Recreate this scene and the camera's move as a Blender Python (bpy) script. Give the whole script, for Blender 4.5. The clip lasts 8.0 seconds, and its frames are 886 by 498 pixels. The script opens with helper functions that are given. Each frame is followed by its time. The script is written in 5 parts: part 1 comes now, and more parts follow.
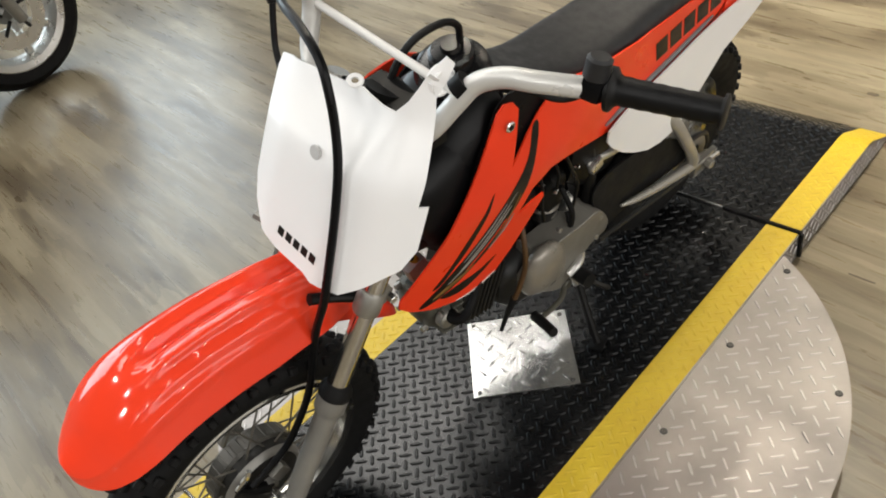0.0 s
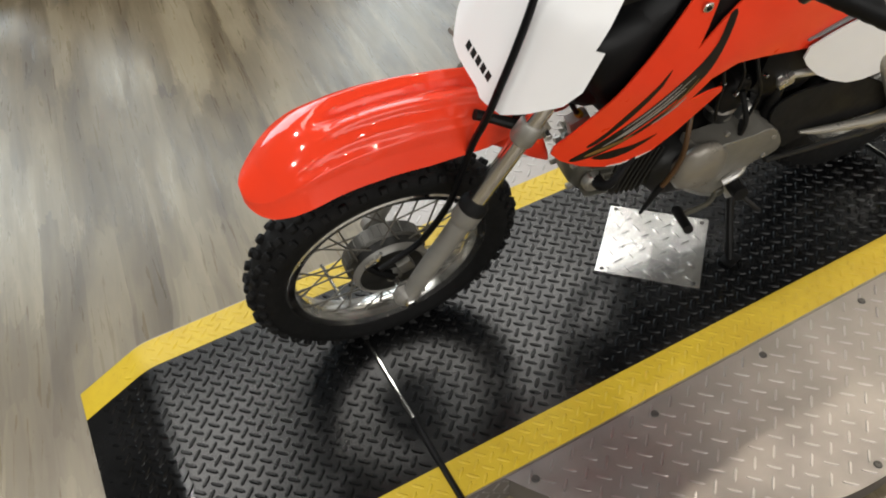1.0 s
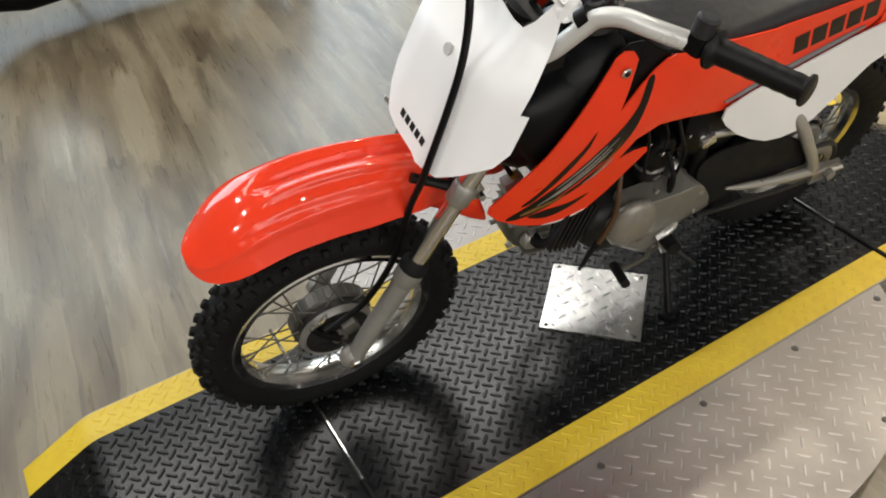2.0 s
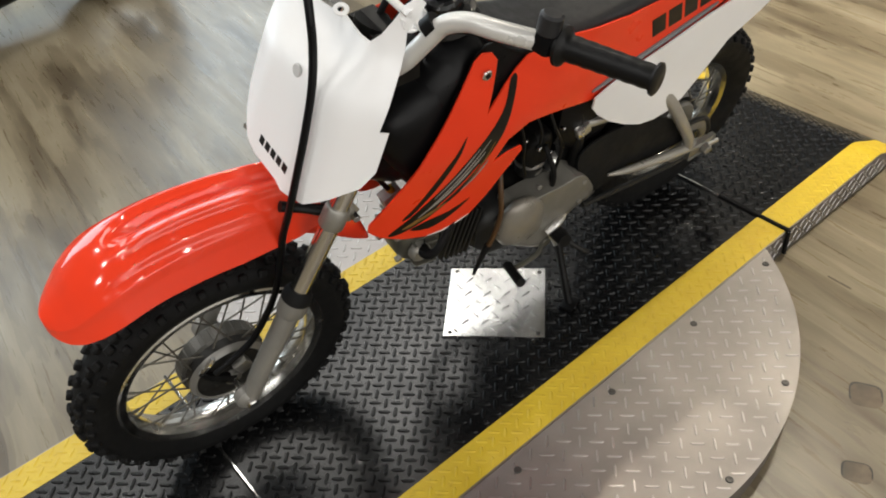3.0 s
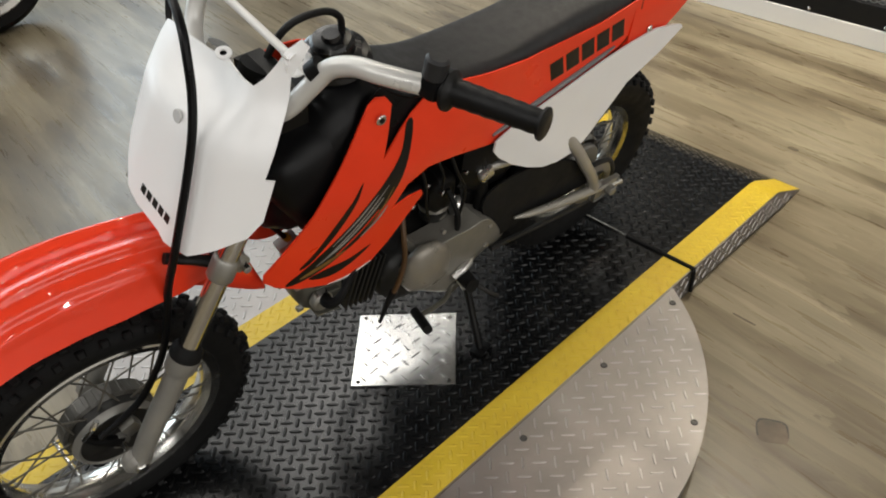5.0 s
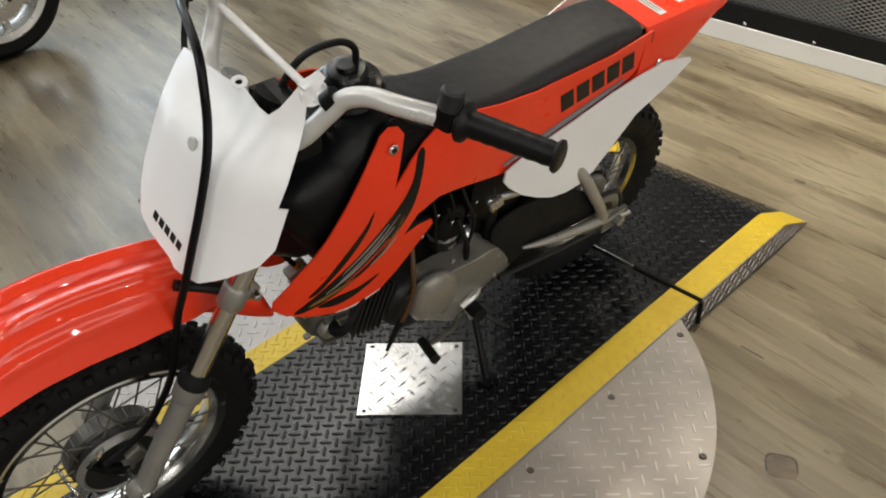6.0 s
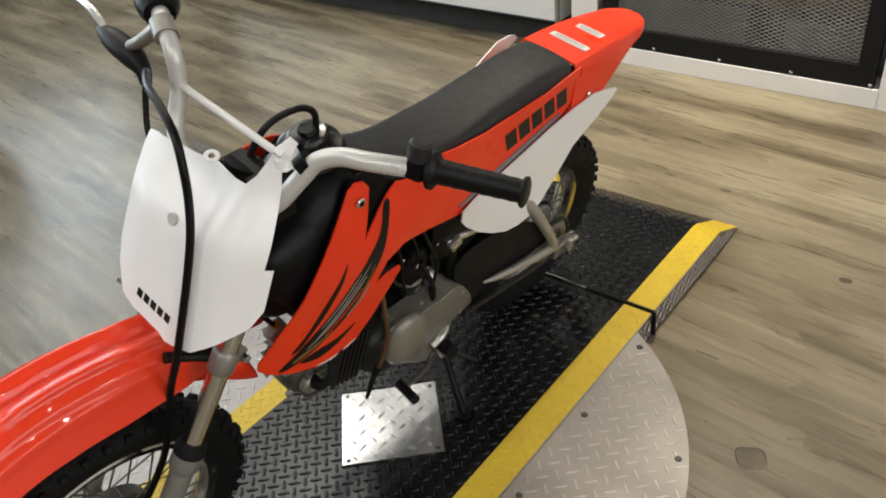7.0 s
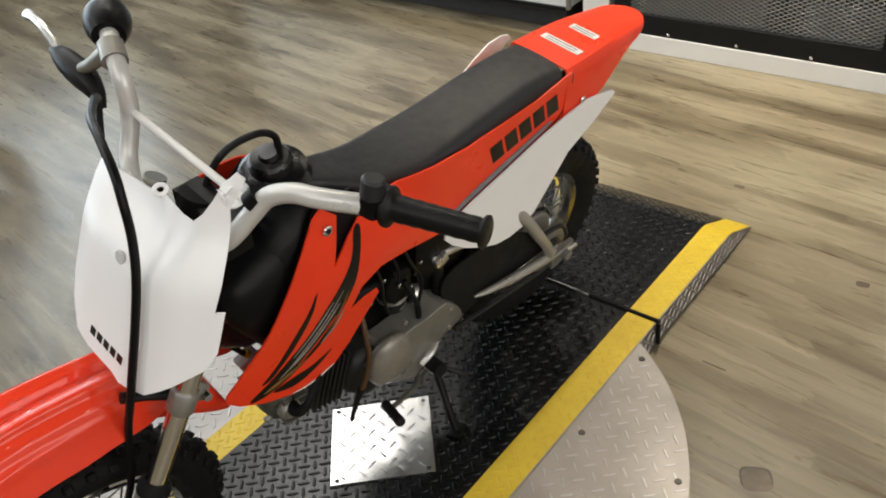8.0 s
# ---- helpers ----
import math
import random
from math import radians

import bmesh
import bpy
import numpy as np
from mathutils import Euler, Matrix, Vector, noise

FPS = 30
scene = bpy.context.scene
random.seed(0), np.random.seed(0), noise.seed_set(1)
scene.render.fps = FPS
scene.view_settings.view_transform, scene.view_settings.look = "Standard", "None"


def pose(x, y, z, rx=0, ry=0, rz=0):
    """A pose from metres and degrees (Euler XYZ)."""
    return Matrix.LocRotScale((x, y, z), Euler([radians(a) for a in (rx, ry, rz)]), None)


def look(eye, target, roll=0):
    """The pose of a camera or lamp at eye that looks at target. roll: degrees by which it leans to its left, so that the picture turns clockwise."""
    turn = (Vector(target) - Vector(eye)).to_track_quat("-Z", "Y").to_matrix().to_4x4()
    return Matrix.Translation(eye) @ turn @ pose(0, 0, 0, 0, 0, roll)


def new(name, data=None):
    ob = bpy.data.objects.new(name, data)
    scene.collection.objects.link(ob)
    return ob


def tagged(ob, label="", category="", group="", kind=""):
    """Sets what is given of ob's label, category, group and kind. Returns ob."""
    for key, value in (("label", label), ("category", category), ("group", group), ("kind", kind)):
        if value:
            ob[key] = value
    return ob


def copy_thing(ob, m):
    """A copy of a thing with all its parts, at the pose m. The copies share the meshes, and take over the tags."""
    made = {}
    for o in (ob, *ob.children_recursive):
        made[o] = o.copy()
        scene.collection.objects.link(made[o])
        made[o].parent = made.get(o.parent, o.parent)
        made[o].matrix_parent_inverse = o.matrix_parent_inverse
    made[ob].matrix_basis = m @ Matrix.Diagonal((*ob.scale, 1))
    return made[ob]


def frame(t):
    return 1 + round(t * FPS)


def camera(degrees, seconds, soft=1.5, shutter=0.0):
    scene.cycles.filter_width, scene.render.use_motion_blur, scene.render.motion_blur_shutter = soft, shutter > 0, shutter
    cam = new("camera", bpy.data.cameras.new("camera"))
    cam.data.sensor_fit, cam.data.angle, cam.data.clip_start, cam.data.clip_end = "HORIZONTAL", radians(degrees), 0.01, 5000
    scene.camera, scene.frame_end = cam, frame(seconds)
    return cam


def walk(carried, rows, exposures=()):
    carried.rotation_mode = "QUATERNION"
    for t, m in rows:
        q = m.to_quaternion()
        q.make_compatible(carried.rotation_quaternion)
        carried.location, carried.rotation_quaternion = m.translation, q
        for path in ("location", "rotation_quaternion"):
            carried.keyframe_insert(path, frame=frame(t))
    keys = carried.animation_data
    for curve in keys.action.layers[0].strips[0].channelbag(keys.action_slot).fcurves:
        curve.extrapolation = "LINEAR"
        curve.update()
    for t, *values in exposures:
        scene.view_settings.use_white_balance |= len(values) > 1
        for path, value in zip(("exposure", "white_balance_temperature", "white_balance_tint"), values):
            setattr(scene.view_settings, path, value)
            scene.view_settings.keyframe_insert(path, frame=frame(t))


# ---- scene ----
cam = camera(57.3, 8.0, soft=1.9)
PATH = [
    (0, (0.783, 0.785, 1.296), (-0.204, -0.393, 0.016), -12.6),
    (0.5, (0.833, 0.867, 1.317), (-0.007, -0.406, 0.024), -7.3),
    (0.8, (0.839, 0.887, 1.309), (0.17, -0.418, -0.051), -6.7),
    (1, (0.85, 0.898, 1.296), (0.291, -0.393, -0.126), -6.4),
    (1.2, (0.85, 0.9, 1.295), (0.266, -0.398, -0.11), -5.1),
    (2.3, (0.82, 0.948, 1.314), (0.075, -0.371, 0.009), -6.7),
    (2.5, (0.803, 0.946, 1.307), (0.042, -0.324, -0.038), -7.9),
    (3, (0.767, 0.933, 1.301), (-0.098, -0.287, -0.026), -7.1),
    (3.5, (0.749, 0.933, 1.289), (-0.176, -0.254, -0.028), -6.3),
    (4, (0.738, 0.937, 1.282), (-0.236, -0.229, -0.02), -4.6),
    (4.2, (0.726, 0.936, 1.284), (-0.278, -0.208, -0.013), -4.8),
    (5.3, (0.716, 0.933, 1.282), (-0.333, -0.223, 0.03), -3.7),
    (5.5, (0.718, 0.928, 1.28), (-0.328, -0.241, 0.038), -3.6),
    (6, (0.722, 0.924, 1.286), (-0.35, -0.251, 0.074), -3.1),
    (6.2, (0.728, 0.918, 1.297), (-0.364, -0.257, 0.102), -3.2),
    (6.5, (0.75, 0.926, 1.322), (-0.409, -0.249, 0.193), -4.7),
    (7, (0.791, 0.922, 1.322), (-0.437, -0.174, 0.187), -6.5),
    (7.5, (0.796, 0.911, 1.341), (-0.437, -0.165, 0.191), -6.0),
    (7.8, (0.743, 0.912, 1.336), (-0.445, -0.14, 0.118), -8.6),
    (8, (0.67, 0.924, 1.333), (-0.488, -0.209, 0.16), -8.5),
]
walk(cam, [(t, look(eye, target, roll)) for t, eye, target, roll in PATH],
     [(0.0, 0.1), (1.0, 0.06), (2.5, 0.0), (3.5, -0.07), (4.0, -0.13), (5.5, -0.28), (7.0, -0.2), (8.0, -0.15)])

# ---- light ----
world = bpy.data.worlds.new("room_world")
scene.world = world
world.use_nodes = True
world.node_tree.nodes["Background"].inputs[0].default_value = (0.8, 0.8, 0.82, 1)
world.node_tree.nodes["Background"].inputs[1].default_value = 0.006
CEIL = 3.6
WARM, AMBER, COOL = (0.985, 0.965, 0.93), (1.0, 0.90, 0.74), (0.80, 0.925, 1.0)
# unseen downlights: x, y, watts; four rows across the showroom, tuned to match brightness
LAMPS = [(-2.9, -3.6, 10), (2.9, -2.4, 26),
         (-1.9, 0.05, 30), (-1.45, -1.0, 18), (1.7, 0.2, 6), (3.1, -0.5, 20), (4.4, 0.1, 42),
         (0.4, 2.6, 2), (1.7, 2.5, 4), (3.1, 2.3, 26), (4.4, 2.1, 54),
         (-2.2, -1.9, 3), (-0.7, -1.5, 3), (0.5, -1.4, 3), (-1.9, -3.7, 3), (-0.7, -3.7, 3), (0.4, -3.6, 3), (0.9, -2.9, 3), (0.1, -0.6, 2),
         # strong north row added as fill for upright surfaces facing the camera
         (-1.7, 5.4, 44), (-0.2, 5.4, 54), (1.3, 5.4, 58), (2.8, 5.4, 58), (4.3, 5.2, 54)]
# unseen square ceiling panels: x, y, watts; last two added to soften reflections
PANELS = [(-1.35, -2.6, 14), (-0.1, -2.4, 1.0), (1.7, -2.5, 10)]
# daylight through the shop window
SOUTH = -4.4
WIN = (-2.0, 2.9, 0.85, 3.1)
day = bpy.data.lights.new("window_daylight", "AREA")
day.shape, day.size, day.size_y, day.energy, day.color = "RECTANGLE", WIN[1] - WIN[0], WIN[3] - WIN[2], 178, COOL
day_ob = new("window_daylight", day)
day_ob.matrix_world = pose((WIN[0] + WIN[1]) / 2, SOUTH - 0.03, (WIN[2] + WIN[3]) / 2, 90, 0, 0)

# window light out of view, added as fill for the camera-facing sides
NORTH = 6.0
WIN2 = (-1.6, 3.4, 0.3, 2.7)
north_fill = bpy.data.lights.new("north_fill_light", "AREA")
north_fill.shape, north_fill.size, north_fill.size_y, north_fill.energy, north_fill.color = "RECTANGLE", WIN2[1] - WIN2[0], WIN2[3] - WIN2[2], 105, (1.0, 0.97, 0.93)
north_fill_ob = new("north_fill_light", north_fill)
north_fill_ob.matrix_world = pose((WIN2[0] + WIN2[1]) / 2, NORTH + 0.03, (WIN2[2] + WIN2[3]) / 2, -90, 0, 0)


import collections

from mathutils.geometry import delaunay_2d_cdt


# ---- helpers for building ----
def part(name, bm, material, parent=None, label="", m=None, smooth=35):
    """Link a bmesh as one mesh object, under a thing or a part."""
    me = bpy.data.meshes.new(name)
    bmesh.ops.recalc_face_normals(bm, faces=bm.faces)
    bm.to_mesh(me)
    bm.free()
    if smooth:
        me.polygons.foreach_set("use_smooth", [True] * len(me.polygons))
        me.set_sharp_from_angle(angle=radians(smooth))
    me.materials.append(material)
    ob = new(name, me)
    if parent is not None:
        ob.parent = parent
    if m is not None:
        ob.matrix_local = m
    if label:
        ob["label"] = label
    return ob


def share(src, parent, m):
    """Another object on the same mesh as src."""
    ob = new(src.name.split(".")[0], src.data)
    ob.parent = parent
    ob.matrix_local = m
    return ob


def empty(name, m, label, category, group="", kind=""):
    ob = new(name)
    ob.matrix_world = m
    ob.empty_display_size = 0.1
    return tagged(ob, label, category, group, kind)


def spline(pts, n=6, closed=False):
    """Points of a smooth curve through pts."""
    pts = [Vector(p) for p in pts]
    k = len(pts)
    out = []
    for i in range(k if closed else k - 1):
        if closed:
            a, b, c, d = (pts[(i + j) % k] for j in (-1, 0, 1, 2))
        else:
            b, c = pts[i], pts[i + 1]
            a = pts[i - 1] if i else b * 2 - c
            d = pts[i + 2] if i + 2 < k else c * 2 - b
        for j in range(n):
            t = j / n
            out.append(0.5 * ((2 * b) + (c - a) * t + (2 * a - 5 * b + 4 * c - d) * t * t + (3 * b - a - 3 * c + d) * t ** 3))
    if not closed:
        out.append(pts[-1])
    return out


def tube(pts, r, seg=12, n=6, bm=None, cap=True):
    """A round bar along a smooth curve; r a radius or one for each given point."""
    bm = bm or bmesh.new()
    radii = r if isinstance(r, (list, tuple)) else [r] * len(pts)
    path = spline([(*p, q) for p, q in ((tuple(p), q) for p, q in zip(pts, radii))], n) if n > 1 else [Vector((*p, q)) for p, q in zip(pts, radii)]
    pos = [Vector(p[:3]) for p in path]
    rad = [p[3] for p in path]
    rings = []
    up = None
    for i, p in enumerate(pos):
        d = (pos[min(i + 1, len(pos) - 1)] - pos[max(i - 1, 0)]).normalized()
        if up is None:
            up = d.orthogonal().normalized()
        up = (up - d * up.dot(d)).normalized()
        side = d.cross(up)
        rings.append([bm.verts.new(p + rad[i] * (math.cos(a) * up + math.sin(a) * side)) for a in (2 * math.pi * j / seg for j in range(seg))])
    for a, b in zip(rings, rings[1:]):
        for j in range(seg):
            bm.faces.new((a[j], a[(j + 1) % seg], b[(j + 1) % seg], b[j]))
    if cap:
        bm.faces.new(rings[0][::-1])
        bm.faces.new(rings[-1])
    return bm


def loft(sections, closed=True, cap=True, bm=None):
    """Quads between rings of points, all with the same count."""
    bm = bm or bmesh.new()
    rings = [[bm.verts.new(p) for p in s] for s in sections]
    k = len(rings[0])
    for a, b in zip(rings, rings[1:]):
        for j in range(k if closed else k - 1):
            bm.faces.new((a[j], a[(j + 1) % k], b[(j + 1) % k], b[j]))
    if cap and closed:
        bm.faces.new(rings[0][::-1])
        bm.faces.new(rings[-1])
    return bm


def lathe(profile, seg=48, axis="y", centre=(0, 0, 0), bm=None):
    """Turn (radius, height) points round an axis through centre."""
    bm = bm or bmesh.new()
    c = Vector(centre)
    rings = []
    for r, h in profile:
        ring = []
        for j in range(seg):
            a = 2 * math.pi * j / seg
            u, v = r * math.cos(a), r * math.sin(a)
            ring.append(bm.verts.new(c + Vector({"y": (u, h, v), "z": (u, v, h), "x": (h, u, v)}[axis])))
        rings.append(ring)
    for a, b in zip(rings, rings[1:]):
        for j in range(seg):
            bm.faces.new((a[j], a[(j + 1) % seg], b[(j + 1) % seg], b[j]))
    return bm


def box(sx, sy, sz, m=None, bevel=0.0, bm=None, segs=2):
    """A box about its centre, its edges rounded."""
    own = bmesh.new()
    bmesh.ops.create_cube(own, size=1, matrix=Matrix.Diagonal((sx, sy, sz, 1)))
    if bevel:
        bmesh.ops.bevel(own, geom=own.edges[:], offset=bevel, segments=segs, affect="EDGES", profile=0.6)
    if m is not None:
        own.transform(m)
    if bm is None:
        return own
    me = bpy.data.meshes.new("tmp")
    own.to_mesh(me)
    own.free()
    bm.from_mesh(me)
    bpy.data.meshes.remove(me)
    return bm


def disc(r, h, m, seg=24, bevel=0.002, bm=None):
    """A round plate or bolt along its own z, edges rounded."""
    b = min(bevel, h * 0.4, r * 0.4)
    own = lathe([(0.0001, -h / 2), (r - b, -h / 2), (r, -h / 2 + b), (r, h / 2 - b), (r - b, h / 2), (0.0001, h / 2)], seg, "z")
    own.transform(m)
    if bm is None:
        return own
    me = bpy.data.meshes.new("tmp")
    own.to_mesh(me)
    own.free()
    bm.from_mesh(me)
    bpy.data.meshes.remove(me)
    return bm


def sheet(outline, place, thick, step=0.02, curve=0):
    """A thin moulded panel: a flat outline (u, v), cut into a grid, set in space by place(u, v) -> point, normal, and given a thickness."""
    if curve:
        outline = [(p[0], p[1]) for p in spline([(u, v, 0) for u, v in outline], curve, True)]
    edge = []
    for (u0, v0), (u1, v1) in zip(outline, outline[1:] + outline[:1]):
        k = max(1, int(math.hypot(u1 - u0, v1 - v0) / step + 0.5))
        edge += [Vector((u0 + (u1 - u0) * i / k, v0 + (v1 - v0) * i / k)) for i in range(k)]

    def free(u, v):
        hit = False
        for p, q in zip(edge, edge[1:] + edge[:1]):
            if (p.y > v) != (q.y > v) and u < p.x + (v - p.y) * (q.x - p.x) / (q.y - p.y):
                hit = not hit
            if (p.x - u) ** 2 + (p.y - v) ** 2 < (0.4 * step) ** 2:
                return False
        return hit

    us, vs = [p.x for p in edge], [p.y for p in edge]
    spots = [Vector((min(us) + step * (i + 0.5 * (j % 2)), min(vs) + step * j)) for i in range(int((max(us) - min(us)) / step) + 1) for j in range(int((max(vs) - min(vs)) / step) + 1)]
    pts, _, faces = delaunay_2d_cdt(edge + [p for p in spots if free(p.x, p.y)], [], [list(range(len(edge)))], 1, 1e-6)[:3]
    flat = [place(p.x, p.y) for p in pts]
    tally = collections.Counter(frozenset((f[i], f[i - 1])) for f in faces for i in range(len(f)))
    rim = [tuple(e) for e, k in tally.items() if k == 1]
    out = bmesh.new()
    top = [out.verts.new(p) for p, _ in flat]
    for f in faces:
        out.faces.new([top[i] for i in f])
    if thick:
        low = [out.verts.new(Vector(p) - Vector(n).normalized() * thick) for p, n in flat]
        for f in faces:
            out.faces.new([low[i] for i in f[::-1]])
        for i, j in rim:
            out.faces.new((top[i], top[j], low[j], low[i]))
    return out


def grad(fn, a, b, e=0.002):
    return (fn(a + e, b) - fn(a - e, b)) / (2 * e), (fn(a, b + e) - fn(a, b - e)) / (2 * e)


def on_side(fn, off=0.0, side=1):
    """Places (x, z) on the surface y = fn(x, z) of the bike's flank."""
    def place(x, z):
        gx, gz = grad(fn, x, z)
        n = Vector((-gx, 1, -gz)).normalized()
        p = Vector((x, fn(x, z), z)) + n * off
        return (p.x, side * p.y, p.z), (n.x, side * n.y, n.z)
    return place


def ramp(v, pts):
    """A broken line through (value, result) points."""
    if v <= pts[0][0]:
        return pts[0][1]
    for (a, p), (b, q) in zip(pts, pts[1:]):
        if v <= b:
            t = (v - a) / (b - a)
            return p + (q - p) * t
    return pts[-1][1]


def soft(v, pts):
    """The broken line, rounded at its corners."""
    return sum(ramp(v + d, pts) for d in (-0.03, -0.015, 0, 0.015, 0.03)) / 5


def step(v, a, b):
    t = max(0.0, min(1.0, (v - a) / (b - a)))
    return t * t * (3 - 2 * t)


# ---- materials ----
class Mat:
    """A node material under construction."""
    def __init__(self, name, colour, rough=0.5, metal=0.0, **more):
        self.m = bpy.data.materials.new(name)
        self.m.use_nodes = True
        self.n = self.m.node_tree.nodes
        self.l = self.m.node_tree.links
        self.b = self.n["Principled BSDF"]
        self.b.inputs["Base Color"].default_value = (*colour, 1)
        self.b.inputs["Roughness"].default_value = rough
        self.b.inputs["Metallic"].default_value = metal
        for k, v in more.items():
            self.b.inputs[k.replace("_", " ")].default_value = v
        self.h = None

    def node(self, kind, **sets):
        nd = self.n.new(kind)
        for k, v in sets.items():
            if k in nd.inputs:
                nd.inputs[k].default_value = v
            else:
                setattr(nd, k, v)
        return nd

    def coords(self, scale=(1, 1, 1), turn=0.0, kind="Object"):
        tc = self.node("ShaderNodeTexCoord")
        mp = self.node("ShaderNodeMapping")
        mp.inputs["Scale"].default_value = scale
        mp.inputs["Rotation"].default_value = (0, 0, turn)
        self.l.new(tc.outputs[kind], mp.inputs[0])
        return mp.outputs[0]

    def noise(self, scale, detail=4, stretch=(1, 1, 1), rough=0.55, distort=0.0):
        nd = self.n.new("ShaderNodeTexNoise")
        nd.inputs["Scale"].default_value = scale
        nd.inputs["Detail"].default_value = detail
        nd.inputs["Roughness"].default_value = rough
        nd.inputs["Distortion"].default_value = distort
        self.l.new(self.coords(stretch), nd.inputs["Vector"])
        return nd.outputs[0]

    def steps(self, value, stops):
        nd = self.n.new("ShaderNodeValToRGB")
        el = nd.color_ramp.elements
        while len(el) < len(stops):
            el.new(0.5)
        for e, (p, c) in zip(el, stops):
            e.position = p
            e.color = (*c, 1) if len(c) == 3 else c
        self.l.new(value, nd.inputs[0])
        return nd.outputs[0]

    def mix(self, fac, a, b, mode="MIX"):
        nd = self.n.new("ShaderNodeMix")
        nd.data_type = "RGBA"
        nd.blend_type = mode
        for sock, v in ((nd.inputs[0], fac), (nd.inputs[6], a), (nd.inputs[7], b)):
            if hasattr(v, "is_linked"):
                self.l.new(v, sock)
            elif isinstance(v, (int, float)):
                sock.default_value = v
            else:
                sock.default_value = (*v, 1)
        return nd.outputs[2]

    def span(self, value, lo, hi, a=0.0, b=1.0):
        nd = self.n.new("ShaderNodeMapRange")
        self.l.new(value, nd.inputs[0])
        for i, v in enumerate((lo, hi, a, b)):
            nd.inputs[i + 1].default_value = v
        return nd.outputs[0]

    def colour(self, sock):
        self.l.new(sock, self.b.inputs["Base Color"])
        return self

    def rough(self, sock):
        self.l.new(sock, self.b.inputs["Roughness"])
        return self

    def bump(self, sock, strength=0.3, dist=0.002):
        nd = self.n.new("ShaderNodeBump")
        nd.inputs["Strength"].default_value = strength
        nd.inputs["Distance"].default_value = dist
        self.l.new(sock, nd.inputs["Height"])
        if self.h is not None:
            self.l.new(self.h, nd.inputs["Normal"])
        self.h = nd.outputs[0]
        self.l.new(self.h, self.b.inputs["Normal"])
        return self


def plain(name, colour, rough=0.5, metal=0.0, vary=0.12, scale=30, bump=0.1, dist=0.0005, rvary=0.1, **more):
    """A material with mottling at two scales, uneven gloss and fine relief."""
    k = Mat(name, colour, rough, metal, **more)
    dark = tuple(c * (1 - vary) for c in colour)
    light = tuple(min(1, c * (1 + vary)) for c in colour)
    big = k.noise(scale * 0.2, 3)
    fine = k.noise(scale, 5)
    c = k.mix(k.span(big, 0.3, 0.7), dark, light)
    k.colour(k.mix(k.span(fine, 0.35, 0.75, 0, 0.5), c, dark))
    k.rough(k.span(fine, 0.3, 0.7, max(0.02, rough - rvary), min(1, rough + rvary)))
    if bump:
        k.bump(k.noise(scale * 6, 3), bump, dist)
    return k.m


RED = plain("red_plastic", (0.86, 0.050, 0.014), 0.32, vary=0.05, scale=12, bump=0.03, rvary=0.06, Specular_IOR_Level=0.3)
RED_GLOSS = plain("glossy_red_plastic", (0.80, 0.050, 0.018), 0.09, vary=0.04, scale=10, bump=0.05, rvary=0.04)
BLACKMATT = plain("matt_black_plastic", (0.0035, 0.0035, 0.0035), 0.68, vary=0.2, scale=30, bump=0.12, Specular_IOR_Level=0.25)
# engine castings and paint darkened for the shade under the bike
CASTDARK = plain("dark_shaded_cast", (0.016, 0.0155, 0.014), 0.5, metal=0.2, vary=0.4, scale=24, bump=0.2)
ENGINE = plain("engine_paint", (0.20, 0.19, 0.165), 0.42, metal=0.3, vary=0.3, scale=24, bump=0.15)
WHITE = plain("white_plastic", (0.84, 0.835, 0.83), 0.38, vary=0.03, scale=14, bump=0.04, rvary=0.08)
SEAT = plain("seat_vinyl", (0.012, 0.012, 0.013), 0.5, vary=0.12, scale=60, bump=0.3, dist=0.0007, Specular_IOR_Level=0.45)
TANKPL = plain("gloss_black_plastic", (0.005, 0.005, 0.0055), 0.22, vary=0.2, scale=30, bump=0.05, Specular_IOR_Level=0.45)
RUBBER = plain("tyre_rubber", (0.005, 0.005, 0.005), 0.7, vary=0.3, scale=40, bump=0.3, dist=0.001, Specular_IOR_Level=0.18)
GRIP = plain("grip_rubber", (0.004, 0.004, 0.004), 0.45, vary=0.2, scale=60, bump=0.25, Specular_IOR_Level=0.24)
BLACKPL = plain("black_plastic", (0.0035, 0.0035, 0.004), 0.36, vary=0.2, scale=30, bump=0.12, Specular_IOR_Level=0.16)
STEEL_BLACK = plain("black_steel", (0.004, 0.004, 0.004), 0.45, vary=0.3, scale=30, bump=0.12, Specular_IOR_Level=0.18)
CAST = plain("cast_metal", (0.32, 0.31, 0.28), 0.45, metal=0.75, vary=0.22, scale=25, bump=0.2, dist=0.0008)
GREYPAINT = plain("grey_metal_paint", (0.215, 0.208, 0.19), 0.45, metal=0.3, vary=0.16, scale=22, bump=0.12)
CHROME = plain("chrome", (0.75, 0.74, 0.72), 0.14, metal=1.0, vary=0.06, scale=30, bump=0.03, rvary=0.06)
ALU = plain("aluminium", (0.66, 0.65, 0.62), 0.32, metal=0.9, vary=0.1, scale=30, bump=0.08)
BARPAINT = plain("silver_bar_paint", (0.62, 0.61, 0.58), 0.34, metal=0.3, vary=0.06, scale=25, bump=0.05)
BARWHITE = plain("white_bar_paint", (0.78, 0.76, 0.73), 0.4, vary=0.04, scale=25, bump=0.05)
DECAL = plain("dark_decal", (0.007, 0.007, 0.006), 0.38, vary=0.25, scale=30, bump=0.04, Specular_IOR_Level=0.25)
